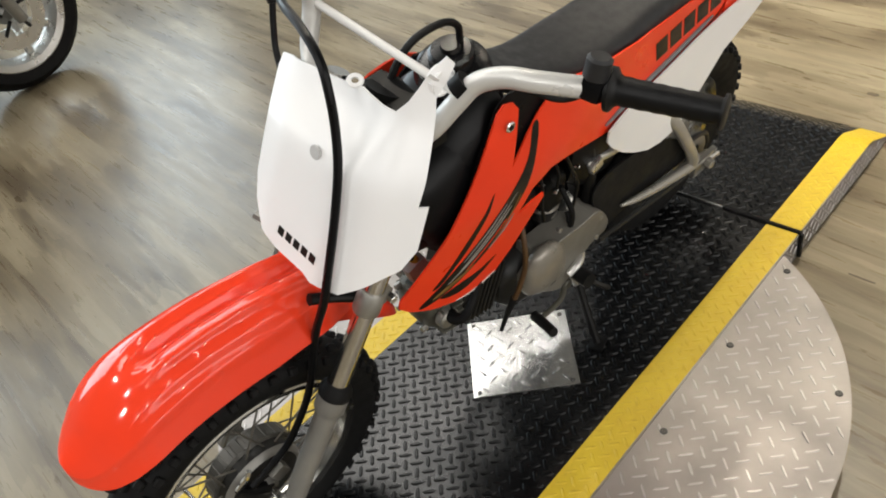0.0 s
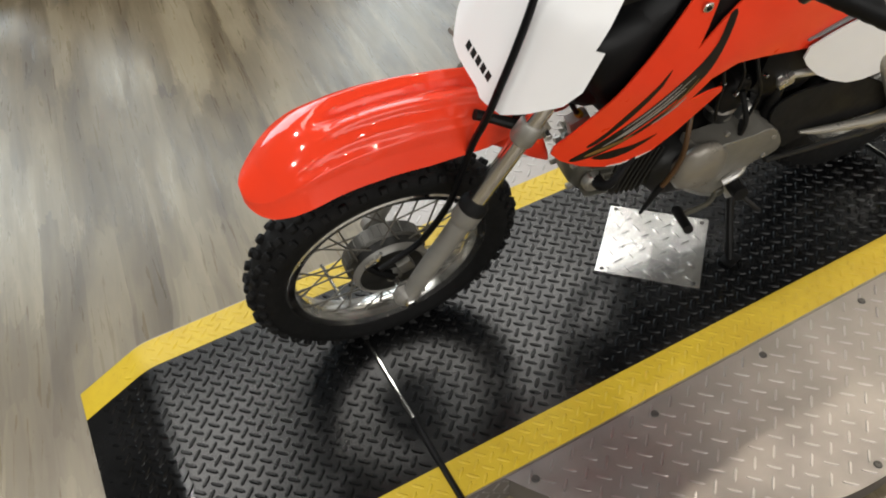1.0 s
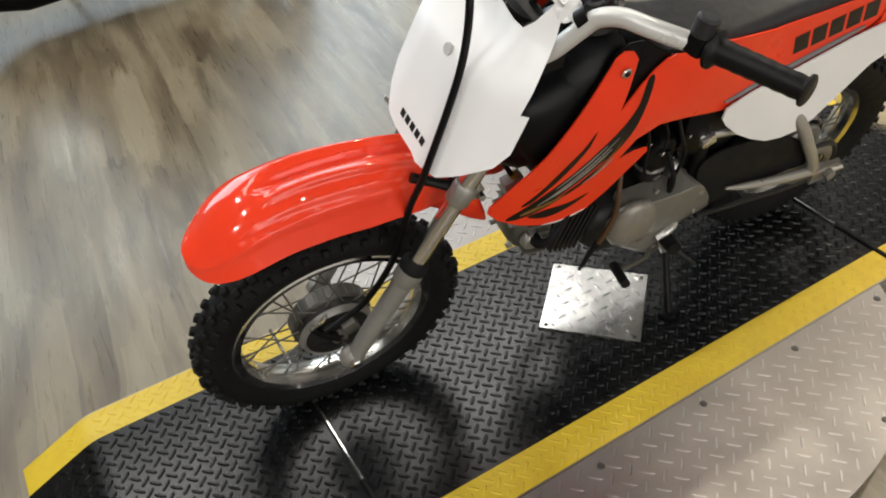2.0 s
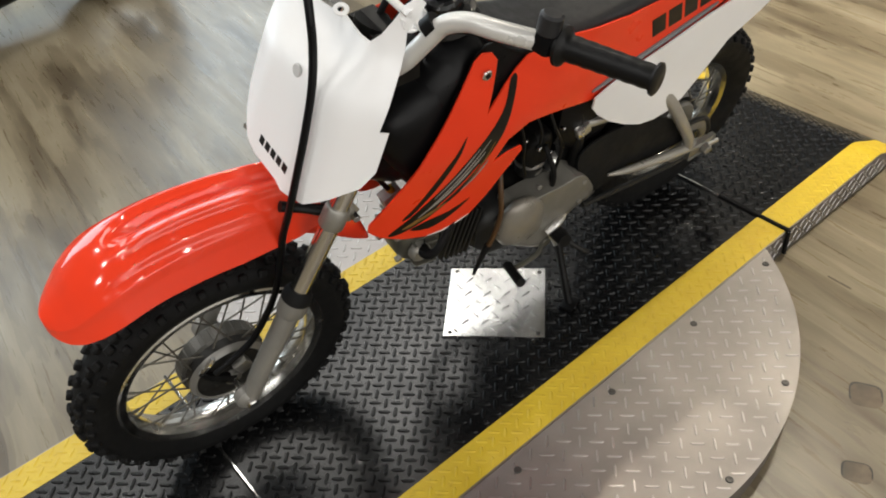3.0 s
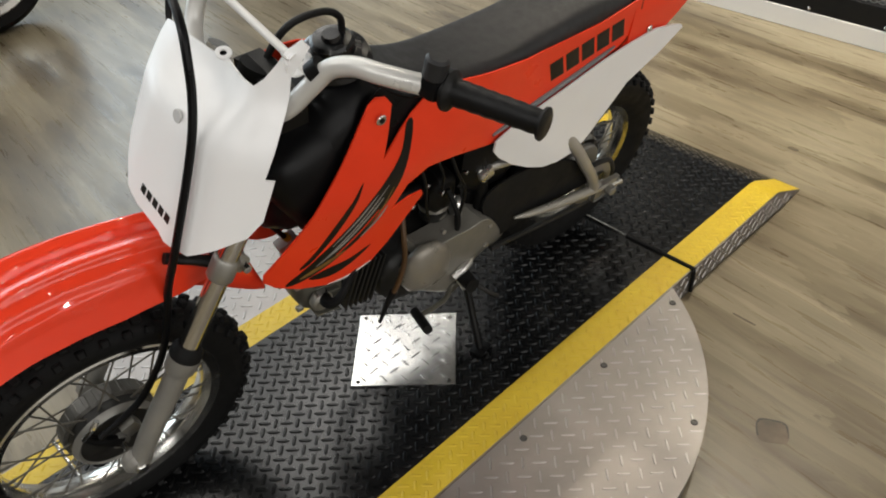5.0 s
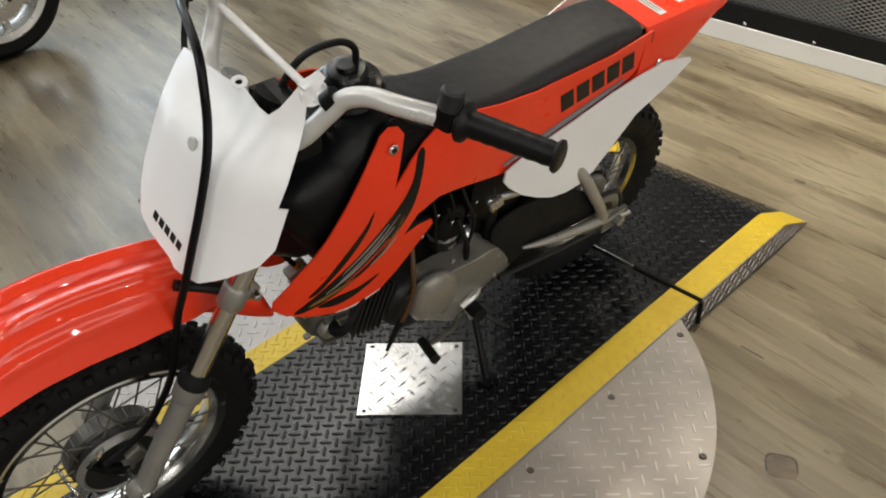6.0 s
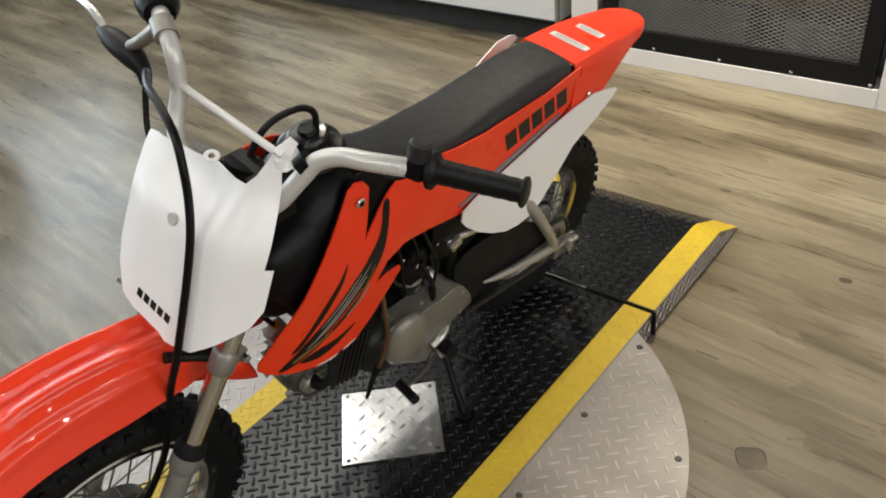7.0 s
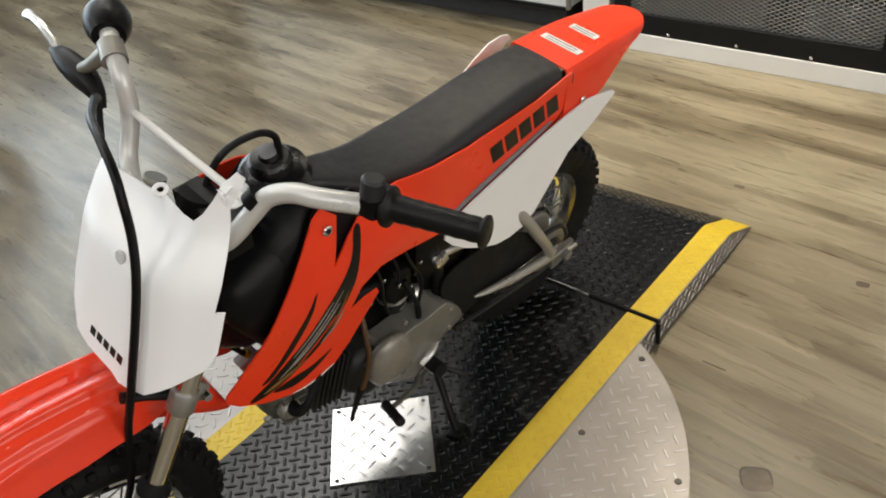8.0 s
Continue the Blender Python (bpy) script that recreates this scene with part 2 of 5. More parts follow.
DECAL_SILVER = plain("silver_decal", (0.42, 0.415, 0.40), 0.35, metal=0.4, vary=0.4, scale=70, bump=0.04)
DECAL_OLIVE = plain("olive_decal", (0.20, 0.11, 0.025), 0.4, vary=0.4, scale=60, bump=0.04)
BROWN_HOSE = plain("brown_hose", (0.07, 0.034, 0.012), 0.45, vary=0.2, scale=40)
PAPER = plain("paper_label", (0.72, 0.71, 0.68), 0.5, vary=0.12, scale=90, bump=0.05)


def mat_rubber_floor(name, spec, lo, hi, lift):
    k = Mat(name, (0.022, 0.023, 0.025), 0.42, Specular_IOR_Level=spec)
    worn = k.noise(6, 6, rough=0.65)
    fine = k.noise(90, 4)
    c = k.mix(k.span(worn, 0.4, 0.72), (0.0035 * lift, 0.0037 * lift, 0.004 * lift), (0.0075 * lift, 0.0078 * lift, 0.0084 * lift))
    k.colour(k.mix(k.span(fine, 0.5, 0.8, 0, 0.5), c, (0.010, 0.010, 0.0105)))
    k.rough(k.span(worn, 0.3, 0.7, lo, hi))
    k.bump(fine, 0.15, 0.0006)
    return k.m


def mat_yellow():
    k = Mat("yellow_paint", (0.72, 0.47, 0.015), 0.5)
    worn = k.noise(9, 6, rough=0.7)
    fine = k.noise(70, 5, rough=0.7)
    c = k.mix(k.span(worn, 0.3, 0.7), (0.44, 0.30, 0.009), (0.54, 0.385, 0.015))
    c = k.mix(k.span(fine, 0.58, 0.72, 0, 0.45), c, (0.20, 0.13, 0.006))
    k.colour(k.mix(k.span(k.noise(28, 7, rough=0.8), 0.70, 0.78, 0, 0.9), c, (0.03, 0.028, 0.02)))
    k.rough(k.span(fine, 0.3, 0.7, 0.36, 0.6))
    k.bump(fine, 0.15, 0.0006)
    return k.m


def mat_plate(name, colour, lo, hi, scuff, grit=0.08):
    k = Mat(name, colour, 0.3, 0.92)
    big = k.noise(4, 5, rough=0.6)
    fine = k.noise(120, 4, stretch=(1, 0.25, 1))
    dark = tuple(c * 0.72 for c in colour)
    c = k.mix(k.span(big, 0.35, 0.7), dark, colour)
    k.colour(k.mix(k.span(k.noise(22, 6, rough=0.75), 0.6, 0.8, 0, scuff), c, (0.3, 0.27, 0.23)))
    k.rough(k.span(k.noise(11, 3, rough=0.6), 0.3, 0.72, lo, hi))
    if grit:
        k.bump(fine, grit, 0.0004)
    k.bump(k.noise(14, 2), 0.25, 0.0012)
    return k.m


MAT_RUBBER, YELLOW = mat_rubber_floor("rubber_mat", 0.46, 0.2, 0.3, 0.6), mat_yellow()
MAT_TREAD = mat_rubber_floor("worn_rubber_tread", 0.24, 0.22, 0.34, 0.5)
DECK = mat_plate("deck_plate", (0.31, 0.288, 0.273), 0.40, 0.54, 0.10)
# lighter copy of the deck plate: glints on the tread bars put into colour
DECKTREAD = mat_plate("light_deck_tread", (0.41, 0.39, 0.375), 0.28, 0.42, 0.08)
BRIGHT = mat_plate("bright_plate", (0.70, 0.69, 0.67), 0.16, 0.30, 0.12, 0.0)


GRAIN = 5.0       # turn of the boards against the platform


def mat_planks():
    """Printed vinyl boards in greyed oak: narrow staves, long soft streaks, dark specks."""
    k = Mat("vinyl_planks", (0.4, 0.35, 0.27), 0.4)
    tone = k.node("ShaderNodeObjectInfo").outputs["Random"]
    geo = k.node("ShaderNodeNewGeometry")
    turn = k.node("ShaderNodeVectorRotate", rotation_type="Z_AXIS", Angle=radians(GRAIN))
    k.l.new(geo.outputs["Position"], turn.inputs["Vector"])

    def grain(scale, detail, sx, sy, dist, rough=0.6):
        mp = k.node("ShaderNodeMapping")
        mp.inputs["Scale"].default_value = (sx, sy, 1)
        k.l.new(turn.outputs[0], mp.inputs[0])
        nd = k.node("ShaderNodeTexNoise", Scale=scale, Detail=detail, Roughness=rough, Distortion=dist)
        k.l.new(mp.outputs[0], nd.inputs["Vector"])
        return nd.outputs[0]

    def calc(op, a, b=0.0):
        nd = k.node("ShaderNodeMath", operation=op)
        for sock, v in zip(nd.inputs, (a, b)):
            if hasattr(v, "is_linked"):
                k.l.new(v, sock)
            else:
                sock.default_value = v
        return nd.outputs[0]

    xyz = k.node("ShaderNodeSeparateXYZ")
    k.l.new(turn.outputs[0], xyz.inputs[0])
    wave = grain(3.0, 3, 1.6, 0.7, 0.4)
    # printed staves: each a random tone, ends staggered and ragged, edges wavering

    def staves(width, length, stray, shift):
        u = calc("ADD", calc("MULTIPLY", xyz.outputs[0], 1 / width), calc("MULTIPLY", wave, stray))
        row = calc("FLOOR", calc("ADD", u, shift))
        seed = k.node("ShaderNodeTexWhiteNoise", noise_dimensions="1D")
        k.l.new(row, seed.inputs["W"])
        v = calc("ADD", calc("MULTIPLY", xyz.outputs[1], 1 / length), calc("MULTIPLY", seed.outputs[0], 7.0))
        pick = k.node("ShaderNodeCombineXYZ")
        k.l.new(row, pick.inputs[0])
        k.l.new(calc("FLOOR", calc("ADD", v, calc("MULTIPLY", grain(9, 4, 3.4, 0.6, 0.8), 0.8))), pick.inputs[1])
        cell = k.node("ShaderNodeTexWhiteNoise", noise_dimensions="2D")
        k.l.new(pick.outputs[0], cell.inputs["Vector"])
        return cell.outputs[0]

    wide, slim = staves(0.089, 0.62, 0.5, 0.0), staves(0.047, 0.33, 1.1, 0.4)
    broad, fibre = grain(3.4, 4, 3.0, 0.42, 0.9, 0.6), grain(24, 6, 3.0, 0.2, 0.6)
    mixd = calc("ADD", calc("MULTIPLY", broad, 0.62), calc("MULTIPLY", wide, 0.17))
    mixd = calc("ADD", mixd, calc("MULTIPLY", slim, 0.13))
    mixd = calc("ADD", mixd, calc("MULTIPLY", grain(1.3, 2, 1.4, 0.8, 0), 0.26))
    c = k.steps(mixd, [(0.42, FLOOR_TONES[0]), (0.54, FLOOR_TONES[1]), (0.63, FLOOR_TONES[2]), (0.74, FLOOR_TONES[3])])
    c = k.mix(k.span(fibre, 0.42, 0.75, 0, 0.22), c, FLOOR_TONES[0])
    # short dark checks and knots along the grain
    c = k.mix(k.span(grain(7.5, 3, 2.4, 1.0, 1.4), 0.70, 0.77, 0, 0.5), c, (0.06, 0.045, 0.029))
    c = k.mix(k.span(grain(15, 4, 2.4, 0.5, 2.0), 0.71, 0.76, 0, 0.55), c, (0.07, 0.05, 0.03))
    k.colour(k.mix(k.span(tone, 0, 1, 0.0, 0.3), c, (0.10, 0.075, 0.042)))
    k.rough(k.span(fibre, 0.3, 0.7, 0.24, 0.38))
    k.bump(fibre, 0.07, 0.0005)
    return k.m


FLOOR_TONES = [(0.072, 0.055, 0.034), (0.128, 0.103, 0.065), (0.182, 0.151, 0.098), (0.243, 0.208, 0.140)]
PLANK = mat_planks()
JOINT = plain("plank_joint", (0.09, 0.072, 0.048), 0.6)
# far walls and ceiling, out of view, painted dark to cut bounced light
FARWALL = plain("grey_wall_paint", (0.28, 0.275, 0.265), 0.6, vary=0.05, scale=6, bump=0.15)
WALL = plain("white_wall_paint", (0.72, 0.70, 0.67), 0.6, vary=0.05, scale=6, bump=0.15)
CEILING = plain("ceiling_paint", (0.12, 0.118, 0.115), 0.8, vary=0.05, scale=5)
MESH_GREY = plain("dull_steel_mesh", (0.30, 0.295, 0.28), 0.45, metal=0.3, vary=0.25, scale=20, bump=0.1)
MESH_BLACK = plain("black_coated_steel", (0.007, 0.007, 0.0075), 0.5, vary=0.25, scale=20, bump=0.1, Specular_IOR_Level=0.22)
WOOD = plain("brown_timber", (0.16, 0.085, 0.035), 0.6, vary=0.35, scale=14, bump=0.2)
CABINET = plain("white_laminate", (0.70, 0.70, 0.69), 0.35, vary=0.03, scale=8, bump=0.05)
SCREW = plain("dull_screw_steel", (0.06, 0.057, 0.053), 0.42, metal=0.5, vary=0.3, scale=60, bump=0.1)
TOE_SHADE = plain("toe_space_shade", (0.03, 0.03, 0.03), 0.7)
LILAC = plain("lilac_tarpaulin", (0.20, 0.19, 0.36), 0.5, vary=0.3, scale=6, bump=0.2)
GREYBOX = plain("grey_cardboard", (0.20, 0.20, 0.205), 0.7, vary=0.2, scale=6)


def emitter(name, colour, power):
    m = bpy.data.materials.new(name)
    m.use_nodes = True
    b = m.node_tree.nodes["Principled BSDF"]
    b.inputs["Emission Color"].default_value = (*colour, 1)
    b.inputs["Emission Strength"].default_value = power
    return m


GLOW = emitter("lamp_lens", (1.0, 0.95, 0.87), 4)

# ---- room ----
def slab(name, sx, sy, sz, at, material, kind="structure", label="", category="", bevel=0.0):
    ob = part(name, box(sx, sy, sz, bevel=bevel), material, None, smooth=0)
    ob.location = at
    return tagged(ob, label, category, "", kind)


floor = slab("floor", 12, 13, 0.1, (2.5, -0.5, -0.054), JOINT, label="greyed oak vinyl plank showroom floor", category="floor")
slab("wall_west", 0.12, 13, CEIL, (-4.0, -0.5, CEIL / 2), FARWALL, label="plain grey painted showroom wall", category="wall")
slab("wall_east", 0.12, 13, CEIL, (8.5, -0.5, CEIL / 2), FARWALL, label="plain grey painted showroom wall", category="wall")
for nm, x0, x1, z0, z1 in (("wall_south", -4.05, WIN[0], 0, CEIL), ("wall_south_2", WIN[1], 8.45, 0, CEIL), ("wall_south_3", WIN[0], WIN[1], 0, WIN[2]), ("wall_south_4", WIN[0], WIN[1], WIN[3], CEIL)):
    slab(nm, x1 - x0, 0.12, z1 - z0, ((x0 + x1) / 2, SOUTH, (z0 + z1) / 2), FARWALL, label="plain grey painted showroom wall", category="wall")
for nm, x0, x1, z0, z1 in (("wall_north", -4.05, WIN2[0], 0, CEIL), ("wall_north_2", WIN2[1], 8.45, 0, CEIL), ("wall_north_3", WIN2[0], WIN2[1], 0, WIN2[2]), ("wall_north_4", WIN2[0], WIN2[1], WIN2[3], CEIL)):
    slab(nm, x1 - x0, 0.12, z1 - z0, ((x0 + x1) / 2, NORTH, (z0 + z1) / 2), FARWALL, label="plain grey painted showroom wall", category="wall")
slab("ceiling", 12.6, 13.2, 0.1, (2.2, -0.5, CEIL + 0.05), CEILING, label="dark grey showroom ceiling", category="ceiling")

lamp_bm = lathe([(0.0001, -0.004), (0.062, -0.004), (0.066, 0.0)], 24, "z")
for i, (x, y, w) in enumerate(LAMPS):
    d = bpy.data.lights.new("downlight_beam", "AREA")
    d.shape, d.size, d.energy, d.color = "DISK", 0.13 if w > 5 else 0.1, w, AMBER if i in (2, 3) else WARM
    d.spread = radians(66 if i == 2 else 150)
    ob = new("downlight_beam", d)
    ob.matrix_world = pose(x, y, CEIL - 0.03)
    if i == 0:
        can = part("downlight", lathe([(0.075, 0), (0.095, -0.006), (0.095, -0.012), (0.075, -0.014), (0.07, 0.03), (0.0001, 0.03)], 28, "z"), CEILING)
        lens = part("lens", lamp_bm, GLOW, can)
        can.location = (x, y, CEIL - 0.0005)
        tagged(can, "unseen round recessed ceiling downlight with dark trim ring", "ceiling light", "ceiling downlights")
    else:
        copy_thing(can, pose(x, y, CEIL - 0.0005))

for i, (x, y, w) in enumerate(PANELS):
    d = bpy.data.lights.new("panel_light", "AREA")
    d.shape, d.size, d.energy, d.color = "SQUARE", 1.12, w, WARM
    new("panel_light", d).matrix_world = pose(x, y, CEIL - 0.03)
    if i == 0:
        panel = empty("ceiling_panel_light", pose(x, y, CEIL), "unseen square ceiling light panel with white trim", "ceiling light", "ceiling panels")
        bm = bmesh.new()
        for a in range(4):
            box(1.2, 0.04, 0.016, pose(0, 0, 0, 0, 0, 90 * a) @ Matrix.Translation((0, 0.58, -0.008)), 0.003, bm, 1)
        part("trim", bm, WALL, panel)
        part("diffuser", box(1.12, 1.12, 0.006, Matrix.Translation((0, 0, -0.004))), GLOW, panel, "glowing white diffuser")
    else:
        copy_thing(panel, pose(x, y, CEIL))

# ---- display platform ----
H = 0.07          # deck height
HALF, STRIP = 0.3075, 0.235
BREAK, TOE = 1.005, 1.145


def deck_z(x):
    def line(a):
        return H if a <= BREAK else max(0.004, H * (TOE - a) / (TOE - BREAK))
    return sum(line(abs(x) + d) for d in (-0.02, -0.01, 0, 0.01, 0.02)) / 5 if abs(x) < TOE - 0.02 else line(abs(x))


def wedge(x0, x1, y0, y1, top, base=0.0):
    """A slab between two stations, its top following the deck."""
    xs = [x0] + [b for b in [s * (BREAK + d) for s, ds in ((-1, (0.02, 0.01, 0, -0.01, -0.02)), (1, (-0.02, -0.01, 0, 0.01, 0.02))) for d in ds] if x0 < b < x1] + [x1]
    return loft([[(x, y0, base), (x, y1, base), (x, y1, top(x)), (x, y0, top(x))] for x in xs])


def lozenges(cells, length, width, height, material, name, parent, label=""):
    """Raised tread bars: (x, y, z, angle, slope) each, joined."""
    verts, faces = [], []
    prof = [(-0.5, 0, 0), (-0.3, 0.5, 0), (0.3, 0.5, 0), (0.5, 0, 0), (0.3, -0.5, 0), (-0.3, -0.5, 0),
            (-0.4, 0, 1), (-0.24, 0.26, 1), (0.24, 0.26, 1), (0.4, 0, 1), (0.24, -0.26, 1), (-0.24, -0.26, 1)]
    for x, y, z, a, fn in cells:
        n = len(verts)
        c, s = math.cos(a), math.sin(a)
        for u, v, w in prof:
            px, py = x + c * u * length - s * v * width, y + s * u * length + c * v * width
            verts.append((px, py, (fn(px) if fn else z) + w * height - (0 if w else 0.0005)))
        faces += [(n + i, n + (i + 1) % 6, n + 6 + (i + 1) % 6, n + 6 + i) for i in range(6)]
        faces.append(tuple(n + 6 + i for i in range(6)))
    me = bpy.data.meshes.new(name)
    me.from_pydata(verts, [], faces)
    me.polygons.foreach_set("use_smooth", [True] * len(me.polygons))
    me.set_sharp_from_angle(angle=radians(50))
    me.materials.append(material)
    ob = new(name, me)
    ob.parent = parent
    tagged(ob, label, "", "", "stuff")
    return ob


def tread_grid(x0, x1, y0, y1, cell, inside, turn=45, z=H, fn=None):
    """Two-way tread pattern, its rows turned against the deck's sides."""
    out = []
    a = radians(turn)
    r = int(2.6 / cell)
    for i in range(-r, r):
        for j in range(-r, r):
            u, v = i * cell, j * cell
            x, y = u * math.cos(a) - v * math.sin(a), u * math.sin(a) + v * math.cos(a)
            if x0 < x < x1 and y0 < y < y1 and inside(x, y):
                out.append((x, y, z, a + (math.pi / 2 if (i + j) % 2 else 0) , fn))
    return out


CELL = 0.0208
platform = empty("display_platform", pose(0, 0, 0), "black rubber tread display platform with yellow edges and sloped ends", "platform")
for x0, x1, nm in ((-0.606, 0.606, "centre_section"), (-TOE, -0.614, "rear_ramp"), (0.614, TOE, "front_ramp")):
    sec = part(nm, wedge(x0, x1, -STRIP, STRIP, deck_z, 0.003), MAT_RUBBER, platform, smooth=20)
    lozenges(tread_grid(x0 + 0.012, x1 - 0.012, -STRIP + 0.012, STRIP - 0.012, CELL, lambda x, y: True, fn=deck_z),
             0.0268, 0.0080, 0.0028, MAT_TREAD, "raised_tread", sec)
    for s in (1, -1):
        edge = part("yellow_edge", wedge(x0, x1, s * STRIP, s * (HALF - 0.003), lambda x: deck_z(x) + 0.0004, 0.003), YELLOW, sec, "worn yellow painted edge strip", smooth=20)
        skirt = part("side_skirt", wedge(x0, x1, s * (HALF - 0.003), s * HALF, lambda x: deck_z(x) - 0.001, 0.001), DECK, sec, "bare metal tread plate side skirt", smooth=20)
        lozenges(tread_grid(x0 + 0.012, x1 - 0.012, min(s * STRIP, s * HALF) + 0.01, max(s * STRIP, s * HALF) - 0.012, CELL,
                            lambda x, y: abs(abs(x) - BREAK) > 0.012, fn=deck_z), 0.027, 0.0075, 0.0016, YELLOW, "edge_tread", sec)
        # tread on the skirt stands upright
        bm = bmesh.new()
        k = int((x1 - x0) / 0.02)
        for i in range(k):
            for j in range(3):
                x, z = x0 + 0.012 + i * 0.02, 0.013 + j * 0.02
                if z < deck_z(x) - 0.012:
                    a = 45 if (i + j) % 2 else -45
                    box(0.019, 0.0022, 0.0045, pose(x, s * HALF, z, 0, a, 0), 0.001, bm, 1)
        tagged(part("skirt_tread", bm, DECKTREAD, sec), kind="stuff")
for s in (1, -1):
    rod = part("joint_rod", tube([(s * 0.61, -HALF - 0.002, H + 0.0005), (s * 0.61, 0.13, H + 0.0005)], 0.0045, 10, 1), CHROME, platform, "bare metal joint rod")
    part("rod_sleeve", tube([(s * 0.61, 0.13, H + 0.001), (s * 0.61, 0.2, H + 0.001), (s * 0.61, HALF + 0.003, H + 0.001)], 0.0058, 10, 1), BLACKPL, rod, "black rubber sleeve")
    part("joint_end", tube([(s * 0.61, HALF + 0.004, H - 0.002), (s * 0.61, HALF + 0.004, 0.006)], 0.005, 8, 1), STEEL_BLACK, platform)

# round side decks
RD = 0.612


def segment(s, r, z0, z1):
    a0 = math.asin(HALF / r)
    pts = [(r * math.cos(a0 + (math.pi - 2 * a0) * i / 64), s * r * math.sin(a0 + (math.pi - 2 * a0) * i / 64)) for i in range(65)]
    pts = [(x, s * max(s * y, HALF + 0.0008)) for x, y in pts]
    return loft([[(x, y, z0) for x, y in pts], [(x, y, z1) for x, y in pts]])


screw_bm = lathe([(0.0001, 0.0012), (0.0022, 0.0012), (0.0028, 0.0022), (0.0058, 0.0022), (0.0068, 0.0012), (0.0072, 0.0)], 14, "z")
screw = None
for s in (1, -1):
    side = empty("round_side_deck", pose(0, 0, 0), "half-round bare metal tread plate deck beside the platform", "deck", "round side decks")
    top = part("deck_plate", segment(s, RD, H - 0.006, H - 0.002), DECK, side, smooth=20)
    part("rim_skirt", segment(s, RD - 0.006, 0.001, H - 0.006), DECK, side, smooth=20)
    lozenges(tread_grid(-RD, RD, -RD, RD, 0.029, lambda x, y: s * y > HALF + 0.012 and math.hypot(x, y) < RD - 0.012, z=H - 0.002), 0.030, 0.0052, 0.0014, DECKTREAD, "plate_tread", top)
    rim = [(0.592 * math.sin(radians(a)), 0.592 * math.cos(radians(a))) for a in (-24, 0, 24)]
    for x, y in [(-0.487 + 0.2435 * i, 0.335) for i in range(5)] + rim:
        if screw is None:
            screw = part("screw", screw_bm, SCREW, side)
            screw.matrix_local = pose(x, s * y, H - 0.0012)
        else:
            share(screw, side, pose(x, s * y, H - 0.0012))

# loose bright plate on the deck
PC, PA = Vector((-0.005, 0.0125)), 44.2
plate = part("metal_plate", box(0.2, 0.206, 0.003, bevel=0.0008), BRIGHT, None, smooth=0)
plate.matrix_world = pose(PC.x, PC.y, H + 0.0034, 0, 0, PA)
tagged(plate, "small bright metal tread plate lying on the rubber deck", "metal plate")
lozenges([c for c in tread_grid(-0.1, 0.1, -0.1, 0.1, 0.029, lambda x, y: max(abs(x), abs(y)) < 0.088, z=0.0015)], 0.029, 0.006, 0.0008, BRIGHT, "plate_tread", plate)
for x, y in ((-0.088, 0.09), (0.09, 0.09), (0.09, -0.09), (-0.09, -0.09)):
    share(screw, plate, pose(x, y, 0.0015) @ Matrix.Diagonal((0.65, 0.65, 0.65, 1)))

# ---- motorcycle ----
BIKE = pose(-0.501, -0.0198, H + 0.0057, 0, 0.66, -4.8) @ pose(0, 0, 0, -13.67, 0, 0) @ Matrix.Scale(0.9884, 4)
bike = empty("motorcycle", BIKE, "small red and white child's dirt bike on its side stand", "motorcycle")


DRUM = plain("drum_casting", (0.085, 0.082, 0.074), 0.42, metal=0.5, vary=0.3, scale=24, bump=0.15)
SPOKE = plain("dull_spoke_steel", (0.13, 0.122, 0.105), 0.42, metal=0.6, vary=0.2, scale=40)
RIM = plain("polished_rim", (0.62, 0.61, 0.58), 0.2, metal=1.0, vary=0.12, scale=24, bump=0.06)


